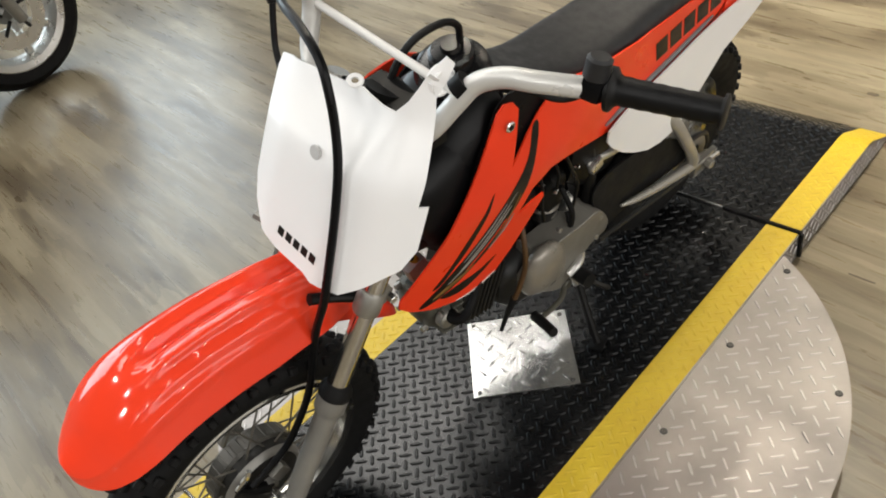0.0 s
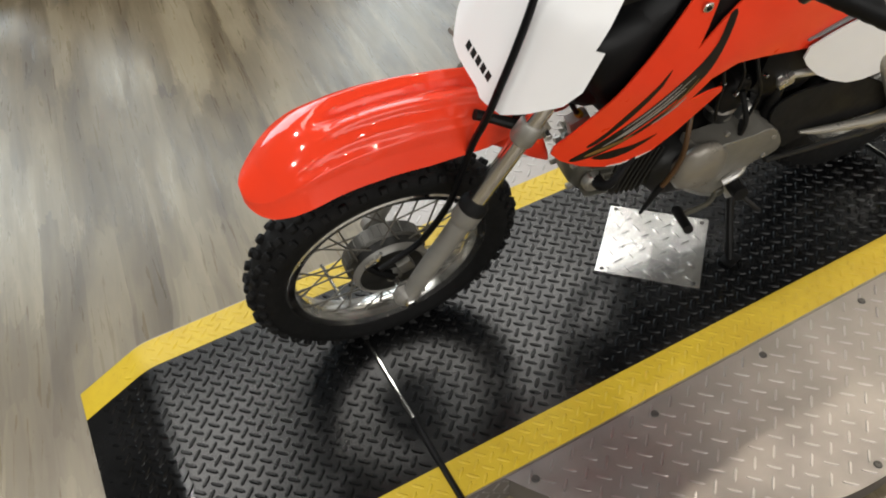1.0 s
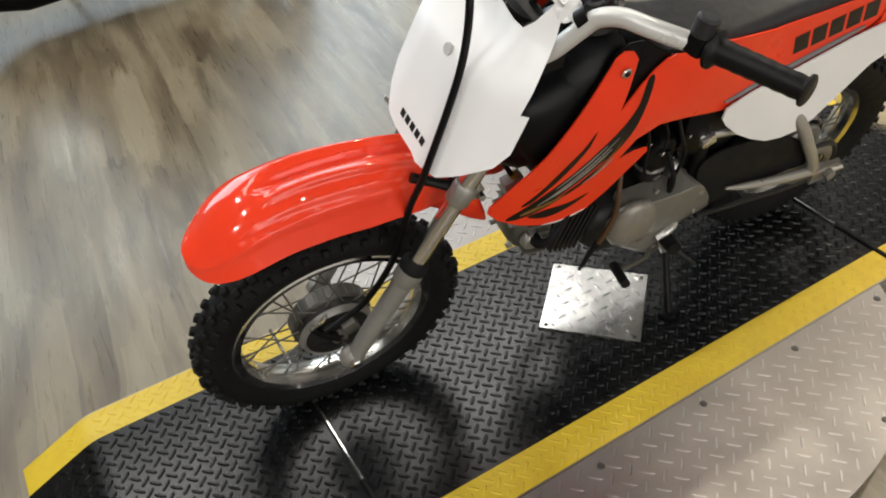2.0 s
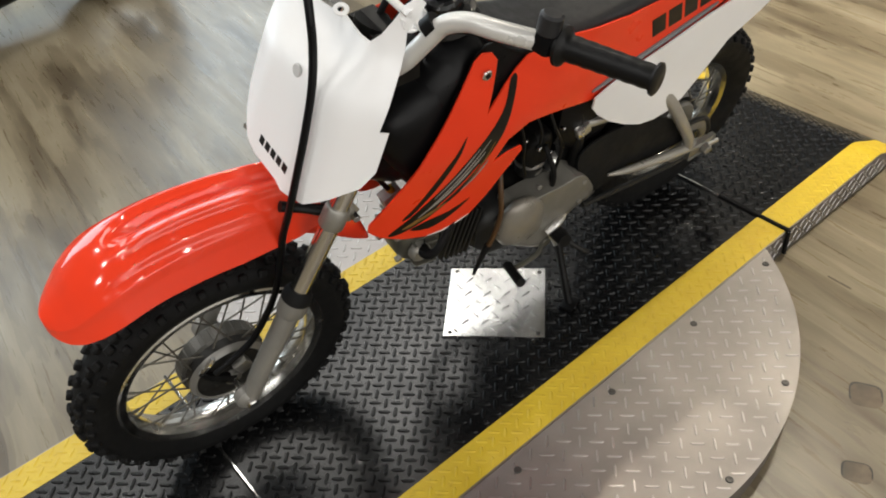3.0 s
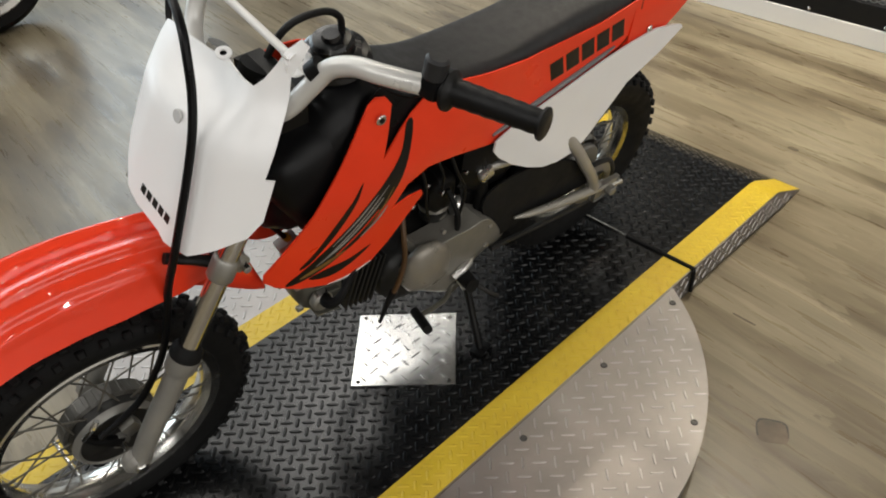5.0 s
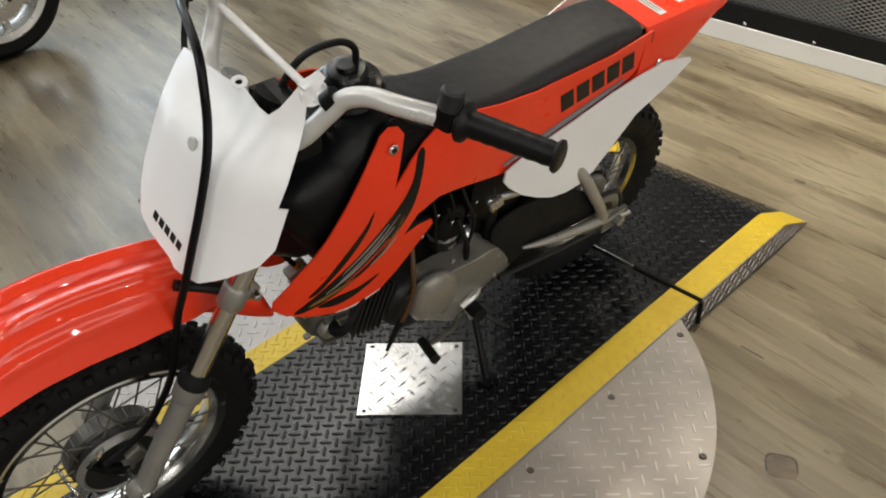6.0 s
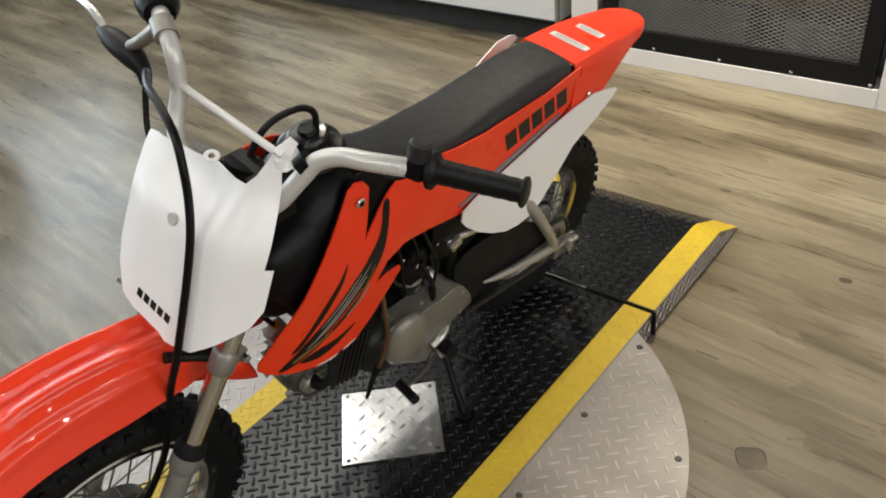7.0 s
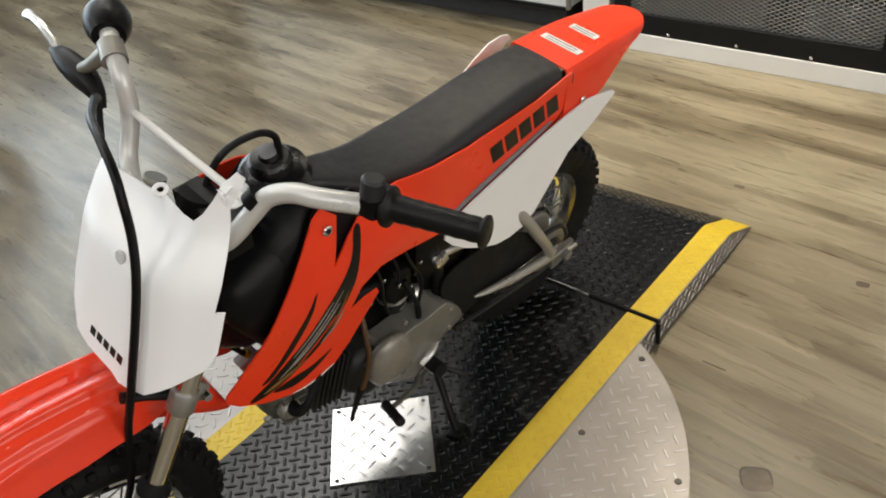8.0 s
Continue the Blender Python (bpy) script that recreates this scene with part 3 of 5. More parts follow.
def wheel(name, centre, R, width, rim_r, spokes, hub_r, knob):
    hub = part(name, lathe([(0.0001, -0.05), (0.014, -0.05), (0.016, -0.036), (hub_r, -0.03), (hub_r, -0.022), (hub_r * 0.6, -0.014), (hub_r * 0.6, 0.012),
                            (hub_r, 0.02), (hub_r, 0.028), (hub_r * 0.95, 0.032), (0.016, 0.036), (0.014, 0.05), (0.0001, 0.05)], 36), GREYPAINT, bike, "wire-spoked wheel with a knobbly tyre", pose(*centre))
    w = width / 2
    bead = rim_r - 0.004
    prof = [(bead, -w * 0.5), (bead + 0.008, -w * 0.66), (bead + (R - bead) * 0.45, -w), (R - 0.022, -w * 0.96), (R - 0.011, -w * 0.7), (R - 0.006, -w * 0.3), (R - 0.005, 0),
            (R - 0.006, w * 0.3), (R - 0.011, w * 0.7), (R - 0.022, w * 0.96), (bead + (R - bead) * 0.45, w), (bead + 0.008, w * 0.66), (bead, w * 0.5)]
    tyre = part("tyre", lathe(prof, 72), RUBBER, hub, "black knobbly off-road tyre")
    bm = bmesh.new()
    n = knob
    for i in range(n):
        a = 360 * i / n
        for y, tilt, rr, sx, off in ((0.0 if i % 2 else 0.012, 0, R - 0.003, 0.014, 0), (-w * 0.5, -22, R - 0.006, 0.015, 0.5), (w * 0.5, 22, R - 0.006, 0.015, 0.5), (-w * 0.88, -58, R - 0.017, 0.013, 0), (w * 0.88, 58, R - 0.017, 0.013, 0)):
            b = a + off * 360 / n
            m = pose(0, 0, 0, 0, b, 0) @ pose(0, y, rr) @ pose(0, 0, 0, -tilt)
            box(sx, 0.013, 0.013, m, 0.0022, bm, 1)
    tagged(part("tread", bm, RUBBER, tyre), kind="stuff")
    part("rim", lathe([(rim_r - 0.009, -0.010), (rim_r - 0.006, -0.019), (rim_r + 0.006, -0.0215), (rim_r + 0.008, -0.0245), (rim_r + 0.004, -0.0265), (rim_r - 0.009, -0.0225), (rim_r - 0.012, -0.012), (rim_r - 0.015, -0.006),
                       (rim_r - 0.015, 0.006), (rim_r - 0.012, 0.012), (rim_r - 0.009, 0.0225), (rim_r + 0.004, 0.0265), (rim_r + 0.008, 0.0245), (rim_r + 0.006, 0.0215), (rim_r - 0.006, 0.019), (rim_r - 0.009, 0.010), (rim_r - 0.009, -0.010)], 72), RIM, hub, "polished alloy rim")
    first = {}
    for i in range(spokes):
        a = 2 * math.pi * (i + 0.5) / spokes
        s = 1 if i % 2 else -1
        lean_a = (0.95 if (i // 2) % 2 else -0.95)
        p = Vector(((hub_r - 0.004) * math.cos(a + lean_a), s * 0.025, (hub_r - 0.004) * math.sin(a + lean_a)))
        q = Vector(((rim_r - 0.014) * math.cos(a), s * 0.004, (rim_r - 0.014) * math.sin(a)))
        mid = q + (p - q).normalized() * 0.014
        bm = tube([p, mid], 0.0017, 6, 1)
        tube([mid, q], 0.0028, 6, 1, bm)
        part("spoke", bm, SPOKE, hub)
    return hub


FA, RA = (1.06, 0, 0.246), (-0.002, 0, 0.236)
fw = wheel("front_wheel", FA, 0.245, 0.07, 0.178, 32, 0.05, 44)
rw = wheel("rear_wheel", RA, 0.2345, 0.082, 0.1524, 28, 0.058, 40)
# front brake drum with its arm on the bike's right, and speed hub
part("brake_plate", lathe([(0.0001, 0.040), (0.022, 0.041), (0.03, 0.037), (0.056, 0.035), (0.066, 0.030), (0.0675, 0.022), (0.0675, 0.012)], 40), CASTDARK, fw, "dark brake plate")
part("drum", lathe([(0.068, 0.012), (0.073, 0.008), (0.073, -0.016), (0.066, -0.022), (0.02, -0.024)], 40), DRUM, fw)
part("brake_arm", tube([(0.0, 0.045, 0.0), (0.03, 0.045, 0.03), (0.045, 0.045, 0.055)], [0.011, 0.007, 0.005], 8, 3), STEEL_BLACK, fw)
for k in range(24):
    a = 2 * math.pi * k / 24
    part("drum_rib", box(0.004, 0.026, 0.008, pose(0.072 * math.cos(a), -0.003, 0.072 * math.sin(a), 0, -math.degrees(a), 0), 0.001, segs=1), DRUM, fw)
part("plate_rim", lathe([(0.058, 0.036), (0.061, 0.0385), (0.0655, 0.0345), (0.0685, 0.028), (0.066, 0.029)], 40), GREYPAINT, fw)
part("cam_box", box(0.026, 0.02, 0.03, pose(-0.02, 0.048, 0.03, 0, 20, 0), 0.004), CAST, fw)
part("cable_stop", tube([(0.045, 0.045, 0.055), (0.03, 0.05, 0.075), (0.02, 0.05, 0.09)], [0.004, 0.005, 0.004], 8, 3), CHROME, fw)
part("axle", tube([(0, -0.105, 0), (0, 0.105, 0)], 0.006, 12, 1), CHROME, fw)
part("axle", tube([(0, -0.1, 0), (0, 0.108, 0)], 0.007, 12, 1), CHROME, rw)
part("drum", lathe([(0.068, 0.020), (0.072, 0.012), (0.072, -0.02), (0.066, -0.026), (0.02, -0.028)], 40), GREYPAINT, rw)


# fork
def fork_x(z):
    return 0.936 - 0.555 * (z - 0.468)


for s in (1, -1):
    y = 0.098 if s > 0 else -0.066
    slider = part("fork_slider", tube([(1.055, y, 0.252), (1.028, y, 0.306), (0.976, y, 0.396), (fork_x(0.436), y, 0.436)], [0.0145, 0.0162, 0.0170, 0.0175], 20, 5), GREYPAINT, bike, "grey painted fork slider")
    part("axle_lug", disc(0.0225, 0.03, pose(1.056, y - s * 0.004, 0.255, 90, 0, 0), 24, 0.008), GREYPAINT, slider)
    part("axle_bolt", disc(0.0105, 0.012, pose(1.056, y + s * 0.013, 0.255, 90, 0, 0), 6, 0.002), CHROME, slider)
    part("collar", tube([(fork_x(z), y, z) for z in (0.424, 0.430, 0.452)], [0.0185, 0.0222, 0.0225], 24, 1), GREYPAINT, slider)
    part("dust_seal", tube([(fork_x(z), y, z) for z in (0.452, 0.462, 0.470)], [0.0232, 0.0226, 0.0165], 24, 1), RUBBER, slider, "black rubber dust seal")
    part("fork_tube", tube([(fork_x(z), y, z) for z in (0.462, 0.70 if s > 0 else 0.80)], 0.0145, 20, 1), CHROME, bike, "chromed fork tube")
    # pinch clamp on the lower bridge: split sleeve, lug and bolt
    sleeve = part("clamp_sleeve", tube([(fork_x(z), y, z) for z in (0.577, 0.580, 0.605, 0.608)], [0.0168, 0.0186, 0.0186, 0.0168], 20, 1), CAST, bike, "bare cast fork clamp")
    part("clamp_lug", box(0.026, 0.024, 0.03, pose(fork_x(0.592) - 0.022, y - s * 0.006, 0.587, 0, 28, 12 * s), 0.006), CAST, sleeve)
    part("clamp_bolt", disc(0.0065, 0.018, pose(fork_x(0.592) - 0.026, y + s * 0.010, 0.586, 90, 0, 0), 6, 0.001), CHROME, sleeve)
for z, nm in ((0.590, "lower_fork_clamp"), (0.787, "upper_fork_clamp")):
    x = fork_x(z)
    part(nm, loft([[(x + dx - 0.02 * (1 - abs(v) / 0.12), v, z + dz) for dx, dz in ((-0.03, -0.014), (0.008, -0.014), (0.008, 0.014), (-0.03, 0.014))] for v in (-0.062 if z < 0.7 else -0.03, -0.02, 0, 0.06, 0.096)]), STEEL_BLACK, bike)
part("fender_bracket", tube([(0.925, 0.052, 0.606), (0.895, 0.062, 0.592), (0.868, 0.080, 0.586)], [0.008, 0.0075, 0.009], 10, 3), STEEL_BLACK, bike)
part("steering_stem", tube([(fork_x(0.56) - 0.035, 0, 0.56), (fork_x(0.80) - 0.02, 0, 0.80)], 0.026, 16, 1), STEEL_BLACK, bike)

# front fender: a crowned blade with two raised ribs and a flap behind the fork
FTOP = [(0.86, 0.600), (0.90, 0.614), (0.975, 0.632), (1.04, 0.641), (1.09, 0.641), (1.135, 0.634), (1.18, 0.614), (1.217, 0.586), (1.24, 0.562), (1.256, 0.54)]
FHALF = [(0.86, 0.054), (0.91, 0.065), (0.98, 0.071), (1.08, 0.075), (1.15, 0.078), (1.3, 0.079)]
FDROP = [(0.86, 0.06), (0.91, 0.075), (1.0, 0.082), (1.08, 0.076), (1.15, 0.066), (1.2, 0.058), (1.26, 0.04)]


def fender_ring(x, inset):
    tip = max(0.0, (x - 1.15) / 0.1085)
    round_off = math.sqrt(max(0.0, 1 - tip ** 2.3))
    w, drop, zt = max(0.002, soft(x, FHALF) * round_off - inset), ramp(x, FDROP) * (0.25 + 0.75 * round_off), soft(x, FTOP) - inset
    pts = []
    chan_on = step(1.15, x, x + 0.05) if x < 1.15 else 0.0
    side_on = step(1.20, x, x + 0.09)
    for i in range(121):
        u = -1 + i / 60
        au = abs(u)
        yy = w * (au * 1.12 if au < 0.75 else 0.84 + (au - 0.75) * 0.64)
        v = yy / w
        crown = -0.40 * drop * min(1, v / 0.84) ** 2.2 - (0.60 * drop * max(0, (v - 0.80) / 0.2) ** 0.8 if v > 0.80 else 0)
        # channel along the middle, sharp ribs beside it, a crease below them
        chan = (-0.012 * (1 - step(yy, 0.001, 0.014)) + 0.0068 * step(yy, 0.012, 0.027)) * chan_on
        plateau = -0.0068 * step(yy, 0.0275, 0.0345) * chan_on
        crease = -0.0055 * step(yy, 0.046, 0.0525) * (1 - 0.8 * step(yy, 0.056, 0.072)) * side_on
        pts.append((x, math.copysign(yy, u) if au > 1e-6 else 0.0, zt + crown + chan + plateau + crease))
    return pts


xs = [0.86 + (1.257 - 0.86) * (1 - (1 - i / 64) ** 1.6) for i in range(65)]
part("front_fender", loft([fender_ring(x, 0) + fender_ring(x, 0.003)[::-1] for x in xs]), RED_GLOSS, bike, "glossy red ribbed front fender", smooth=60)
FLAP = [(0.90, 0.530, 0.604, 0.052), (0.86, 0.497, 0.590, 0.053), (0.835, 0.473, 0.572, 0.053), (0.815, 0.454, 0.540, 0.052), (0.80, 0.440, 0.495, 0.050), (0.788, 0.429, 0.452, 0.047), (0.783, 0.424, 0.432, 0.043)]


def flap_ring(x, zb, zt, w):
    side = [(-w, zb), (-w, zb + 0.45 * (zt - zb)), (-0.97 * w, zb + 0.8 * (zt - zb)), (-0.8 * w, zt - 0.004), (-0.4 * w, zt + 0.001), (0, zt + 0.003)]
    out = side + [(-y, z) for y, z in side[-2::-1]]
    return [(x, y, z) for y, z in out] + [(x, y * 0.94, z - 0.003) for y, z in out[::-1]]


part("fender_flap", loft([flap_ring(*p) for p in spline(FLAP, 4)]), RED_GLOSS, bike, "red plastic rear flap of the front fender", smooth=60)

# number plate: folded white shield
def shield_x(y, z):
    def bend(e):
        return math.sqrt(max(0.0, e) ** 2 + 0.0002) - math.sqrt(0.0002)
    a = abs(y - 0.01)
    return 0.862 - 0.45 * (z - 0.776) - 0.35 * bend(a - 0.046) - 0.7 * bend(a - 0.1)


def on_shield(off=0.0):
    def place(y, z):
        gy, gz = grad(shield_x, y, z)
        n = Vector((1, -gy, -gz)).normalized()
        # the upper edge is shifted away from the camera to fit its view
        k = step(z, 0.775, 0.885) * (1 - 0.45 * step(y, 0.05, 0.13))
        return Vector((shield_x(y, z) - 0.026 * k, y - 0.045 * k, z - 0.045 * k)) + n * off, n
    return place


SHIELD = [(0.097, 0.6455), (0.126, 0.667), (0.150, 0.690), (0.158, 0.715), (0.157, 0.740), (0.1557, 0.769), (0.1475, 0.7685), (0.1476, 0.80), (0.1455, 0.848), (0.1430, 0.874), (0.1395, 0.892), (0.1435, 0.912), (0.1455, 0.928), (0.1375, 0.9355), (0.1288, 0.9215),
          (0.1241, 0.9035), (0.1182, 0.887), (0.1084, 0.874), (0.0938, 0.877), (0.0667, 0.889), (0.0235, 0.8814), (-0.0228, 0.8755), (-0.06, 0.868), (-0.0815, 0.8585), (-0.087, 0.838), (-0.088, 0.79), (-0.088, 0.745), (-0.086, 0.705), (-0.074, 0.678), (-0.045, 0.655), (-0.015, 0.648), (0.041, 0.6475), (0.0565, 0.643)]
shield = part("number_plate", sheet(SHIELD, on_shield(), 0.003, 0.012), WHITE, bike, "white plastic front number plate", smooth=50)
# grey disc carries the shade of the recessed hole; plate stays uncut
part("painted_hole", disc(0.009, 0.004, Matrix.Translation(on_shield(0.0005)(0.018, 0.790)[0]) @ pose(0, 0, 0, 0, 70, 0), 20, 0.001), plain("hole_shade", (0.52, 0.52, 0.51), 0.6), shield)
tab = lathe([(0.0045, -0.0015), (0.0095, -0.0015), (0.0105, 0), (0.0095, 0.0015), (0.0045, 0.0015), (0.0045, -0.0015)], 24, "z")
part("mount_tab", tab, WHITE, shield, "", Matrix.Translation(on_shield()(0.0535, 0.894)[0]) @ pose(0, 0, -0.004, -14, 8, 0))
# strap loop round the cross bar
loop = []
for i in range(25):
    a = math.pi * (0.30 - 1.9 * i / 24)
    loop.append((0.744 + 0.0150 * math.sin(a), 0.8795 + 0.0150 * math.cos(a)))
part("strap", loft([[(x, y, z) for y in (y0, y0 + 0.0125)] + [(x + 0.0018 * nx, y, z + 0.0018 * nz) for y in (y0 + 0.0125, y0)] for x, y0, z, nx, nz in [(0.771, 0.122, 0.912, 1, 0.4), (0.764, 0.111, 0.899, 0.9, 0.5)] + [(x, 0.100, z, (x - 0.744) / 0.015, (z - 0.8795) / 0.015) for x, z in loop]]), WHITE, shield, smooth=60)
# maker's mark drawn as plain blocks
for i in range(5):
    y0 = -0.015 + 0.0152 * i
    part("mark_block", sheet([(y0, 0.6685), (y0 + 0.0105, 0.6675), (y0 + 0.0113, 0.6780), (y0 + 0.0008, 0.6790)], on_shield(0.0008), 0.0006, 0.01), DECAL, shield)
part("clamp_bolt", disc(0.0065, 0.016, pose(0.893, -0.092, 0.621, 90, 0, 12), 6, 0.0015), CAST, bike)


# bodywork: flank surface y = flank(x, z)
FLANK = [(-0.3, 0.05), (-0.1, 0.066), (0.1, 0.070), (0.3, 0.078), (0.45, 0.098), (0.55, 0.108), (0.65, 0.106), (0.75, 0.098), (0.85, 0.078)]


def flank(x, z):
    y = soft(x, FLANK)
    k = max(0.0, min(1.0, (x - 0.4) / 0.1))
    return y - k * (1.0 * (z - 0.6) ** 2 if z > 0.6 else 0.12 * (0.6 - z))


FIN = [(0.589, 0.734), (0.597, 0.747), (0.612, 0.751), (0.626, 0.744), (0.646, 0.718), (0.668, 0.686), (0.700, 0.640), (0.742, 0.578), (0.772, 0.535), (0.800, 0.498), (0.801, 0.480), (0.782, 0.455), (0.742, 0.424),
       (0.69, 0.398), (0.645, 0.396), (0.61, 0.405), (0.580, 0.440), (0.551, 0.482), (0.520, 0.522), (0.524, 0.534), (0.552, 0.538), (0.585, 0.530),
       (0.561, 0.575), (0.522, 0.590), (0.461, 0.574), (0.394, 0.553), (0.329, 0.531), (0.247, 0.512), (0.200, 0.53), (0.05, 0.573), (0.0, 0.60), (0.005, 0.65), (0.024, 0.692), (0.127, 0.68), (0.221, 0.682),
       (0.31, 0.686), (0.406, 0.708), (0.475, 0.722), (0.535, 0.718), (0.556, 0.708), (0.578, 0.690), (0.610, 0.652)]
SIDE = [(-0.128, 0.584), (-0.138, 0.574), (-0.0726, 0.540), (0.0044, 0.507), (0.0604, 0.4445), (0.095, 0.408), (0.130, 0.392), (0.170, 0.393), (0.2126, 0.404), (0.262, 0.432), (0.3073, 0.465), (0.352, 0.508), (0.372, 0.535), (0.370, 0.556), (0.335, 0.562), (0.2807, 0.5686), (0.1961, 0.581), (0.1026, 0.5977), (0.03, 0.607), (-0.0398, 0.6096), (-0.10, 0.595)]


def far_flank(x, z):
    return flank(x, z) + 0.024 * step(z, 0.60, 0.70) * step(x, 0.50, 0.60) - 0.028 * step(x, 0.64, 0.73) * (1 - step(z, 0.5, 0.66))


def stroke(pts, w):
    """Outline of a tapering brush stroke along a line of (x, z)."""
    mid = spline([(x, z, 0) for x, z in pts], 4)
    a, b = [], []
    for i, p in enumerate(mid):
        d = (mid[min(i + 1, len(mid) - 1)] - mid[max(i - 1, 0)]).normalized()
        h = w / 2 * math.sin(math.pi * (0.06 + 0.9 * i / (len(mid) - 1))) ** 0.7
        a.append((p.x - d.y * h, p.y + d.x * h))
        b.append((p.x + d.y * h, p.y - d.x * h))
    return a + b[::-1]


for s in (1, -1):
    skin = flank if s > 0 else far_flank
    far = {0: (0.560, 0.690), 1: (0.580, 0.708), 2: (0.606, 0.719), 3: (0.640, 0.725), 4: (0.672, 0.7235), 5: (0.699, 0.713), 6: (0.715, 0.665)}
    outline = FIN if s > 0 else [far.get(i, (x, z - 0.075 if 0.1 < x < 0.56 and z > 0.66 else z)) for i, (x, z) in enumerate(FIN)]
    red = part("side_shroud", sheet(outline, on_side(skin, 0.0, s), 0.003, 0.016), RED, bike, "red plastic shroud and side cover with dark graphics", smooth=50)
    part("side_panel", sheet(SIDE, on_side(lambda x, z, s=s: flank(x, z) + 0.006 + 0.02 * max(0, 0.58 - z) + (0.125 * max(0.0, min(1.0, (0.3 - x) / 0.42)) if s < 0 else 0.0), 0.004, s), 0.003, 0.016), WHITE, bike, "white plastic rear side panel", smooth=50)
    part("panel_lip", sheet(stroke([(0.372, 0.566), (0.335, 0.567), (0.2807, 0.574), (0.1961, 0.587), (0.1026, 0.603), (0.07, 0.610)], 0.012), on_side(flank, 0.0035, s), 0.003, 0.02), GREYBOX, red, "grey moulded lip", smooth=50)
    part("panel_seam", sheet(stroke([(0.092, 0.588), (0.062, 0.597), (0.0405, 0.6084), (0.0225, 0.634), (0.0182, 0.6528), (0.021, 0.688)], 0.0042), on_side(flank, 0.0006, s), 0.0006, 0.02), DECAL, red, "dark seam against the tail", smooth=50)
    # highlight on the glossy lower edge, painted as a pale strip
    part("edge_strip", sheet(stroke([(0.610, 0.4075), (0.640, 0.3985), (0.665, 0.396), (0.692, 0.4005)], 0.0045), on_side(skin, 0.0006, s), 0.0006, 0.02), PAPER, red, "gloss highlight painted along the lower edge", smooth=50)
    p, n = on_side(skin, 0.003, s)(0.611, 0.72)
    p, n = (p, n) if s > 0 else on_side(skin, 0.003, s)(0.625, 0.695)
    part("shroud_bolt", disc(0.0085, 0.006, Matrix.Translation(p) @ pose(0, 0, 0, -90 * s, 0, 0), 16, 0.0015), CHROME, red)
    part("bolt_recess", disc(0.0042, 0.002, Matrix.Translation(Vector(p) + Vector((0, 0.003 * s, 0))) @ pose(0, 0, 0, -90 * s, 0, 0), 6, 0.0003), STEEL_BLACK, red)
    decals = [("graphic", [(0.568, 0.697), (0.577, 0.657), (0.591, 0.630), (0.611, 0.605), (0.654, 0.549), (0.69, 0.513), (0.735, 0.476), (0.766, 0.453), (0.758, 0.445), (0.734, 0.446), (0.695, 0.459), (0.637, 0.498), (0.611, 0.535), (0.592, 0.565), (0.579, 0.595), (0.566, 0.636), (0.556, 0.695)], DECAL, 0.0008, 3),
              ("graphic_streak", stroke([(0.600, 0.600), (0.626, 0.560), (0.660, 0.520), (0.700, 0.482)], 0.0028), DECAL_SILVER, 0.0016, 0),
              ("graphic_streak", stroke([(0.606, 0.574), (0.632, 0.540), (0.672, 0.500), (0.716, 0.472)], 0.0042), DECAL_SILVER, 0.0016, 0),
              ("graphic_streak", stroke([(0.618, 0.588), (0.650, 0.546), (0.690, 0.506)], 0.0030), DECAL_SILVER, 0.0016, 0),
              ("graphic_streak", stroke([(0.596, 0.548), (0.612, 0.524), (0.640, 0.498)], 0.0045), DECAL_SILVER, 0.0016, 0),
              ("graphic_streak", stroke([(0.612, 0.548), (0.644, 0.511), (0.682, 0.479)], 0.0026), RED, 0.0016, 0),
              ("graphic_streak", stroke([(0.590, 0.590), (0.604, 0.552), (0.630, 0.516)], 0.0022), DECAL_OLIVE, 0.0016, 0),
              ("graphic_tail", [(0.665, 0.482), (0.69, 0.467), (0.728, 0.455), (0.744, 0.455), (0.730, 0.463), (0.70, 0.472)], DECAL_OLIVE, 0.0016, 3),
              ("graphic_low", [(0.617, 0.460), (0.654, 0.449), (0.695, 0.449), (0.728, 0.443), (0.692, 0.424), (0.652, 0.433)], DECAL, 0.0008, 3),
              ("graphic_slit", [(0.645, 0.628), (0.664, 0.596), (0.692, 0.551), (0.72, 0.509), (0.745, 0.482), (0.730, 0.484), (0.702, 0.514), (0.683, 0.54), (0.66, 0.582)], DECAL, 0.0008, 3)]
    for nm, o, mt, off, cv in decals:
        part(nm, sheet(o, on_side(skin, off, s), 0.0006, 0.02, cv), mt, red, smooth=50)
    for i in range(5):
        # maker's mark as five plain slanted blocks
        x0, z0 = 0.235 - 0.0385 * i, 0.608 + 0.0035 * i
        part("mark_block", sheet([(x0, z0), (x0 - 0.031, z0 + 0.003), (x0 - 0.017, z0 + 0.043), (x0 + 0.014, z0 + 0.04)], on_side(flank, 0.0008, s), 0.0006, 0.02), DECAL, red)

# black sheets added behind the shrouds where the floor would show through
INNERP = [(0.50, 0.60), (0.54, 0.70), (0.57, 0.735), (0.62, 0.748), (0.66, 0.70), (0.70, 0.62), (0.66, 0.56), (0.58, 0.55)]
for s in (1, -1):
    rear = [(0.505, 0.66), (0.525, 0.725), (0.552, 0.752), (0.60, 0.757)] if s > 0 else INNERP[1:3]
    part("gap_sheet", sheet(INNERP[:1] + rear + INNERP[3:], on_side(flank, -0.007, s), 0.003, 0.03), BLACKPL, bike, "black sheet added to close the gap behind the shroud", smooth=50)

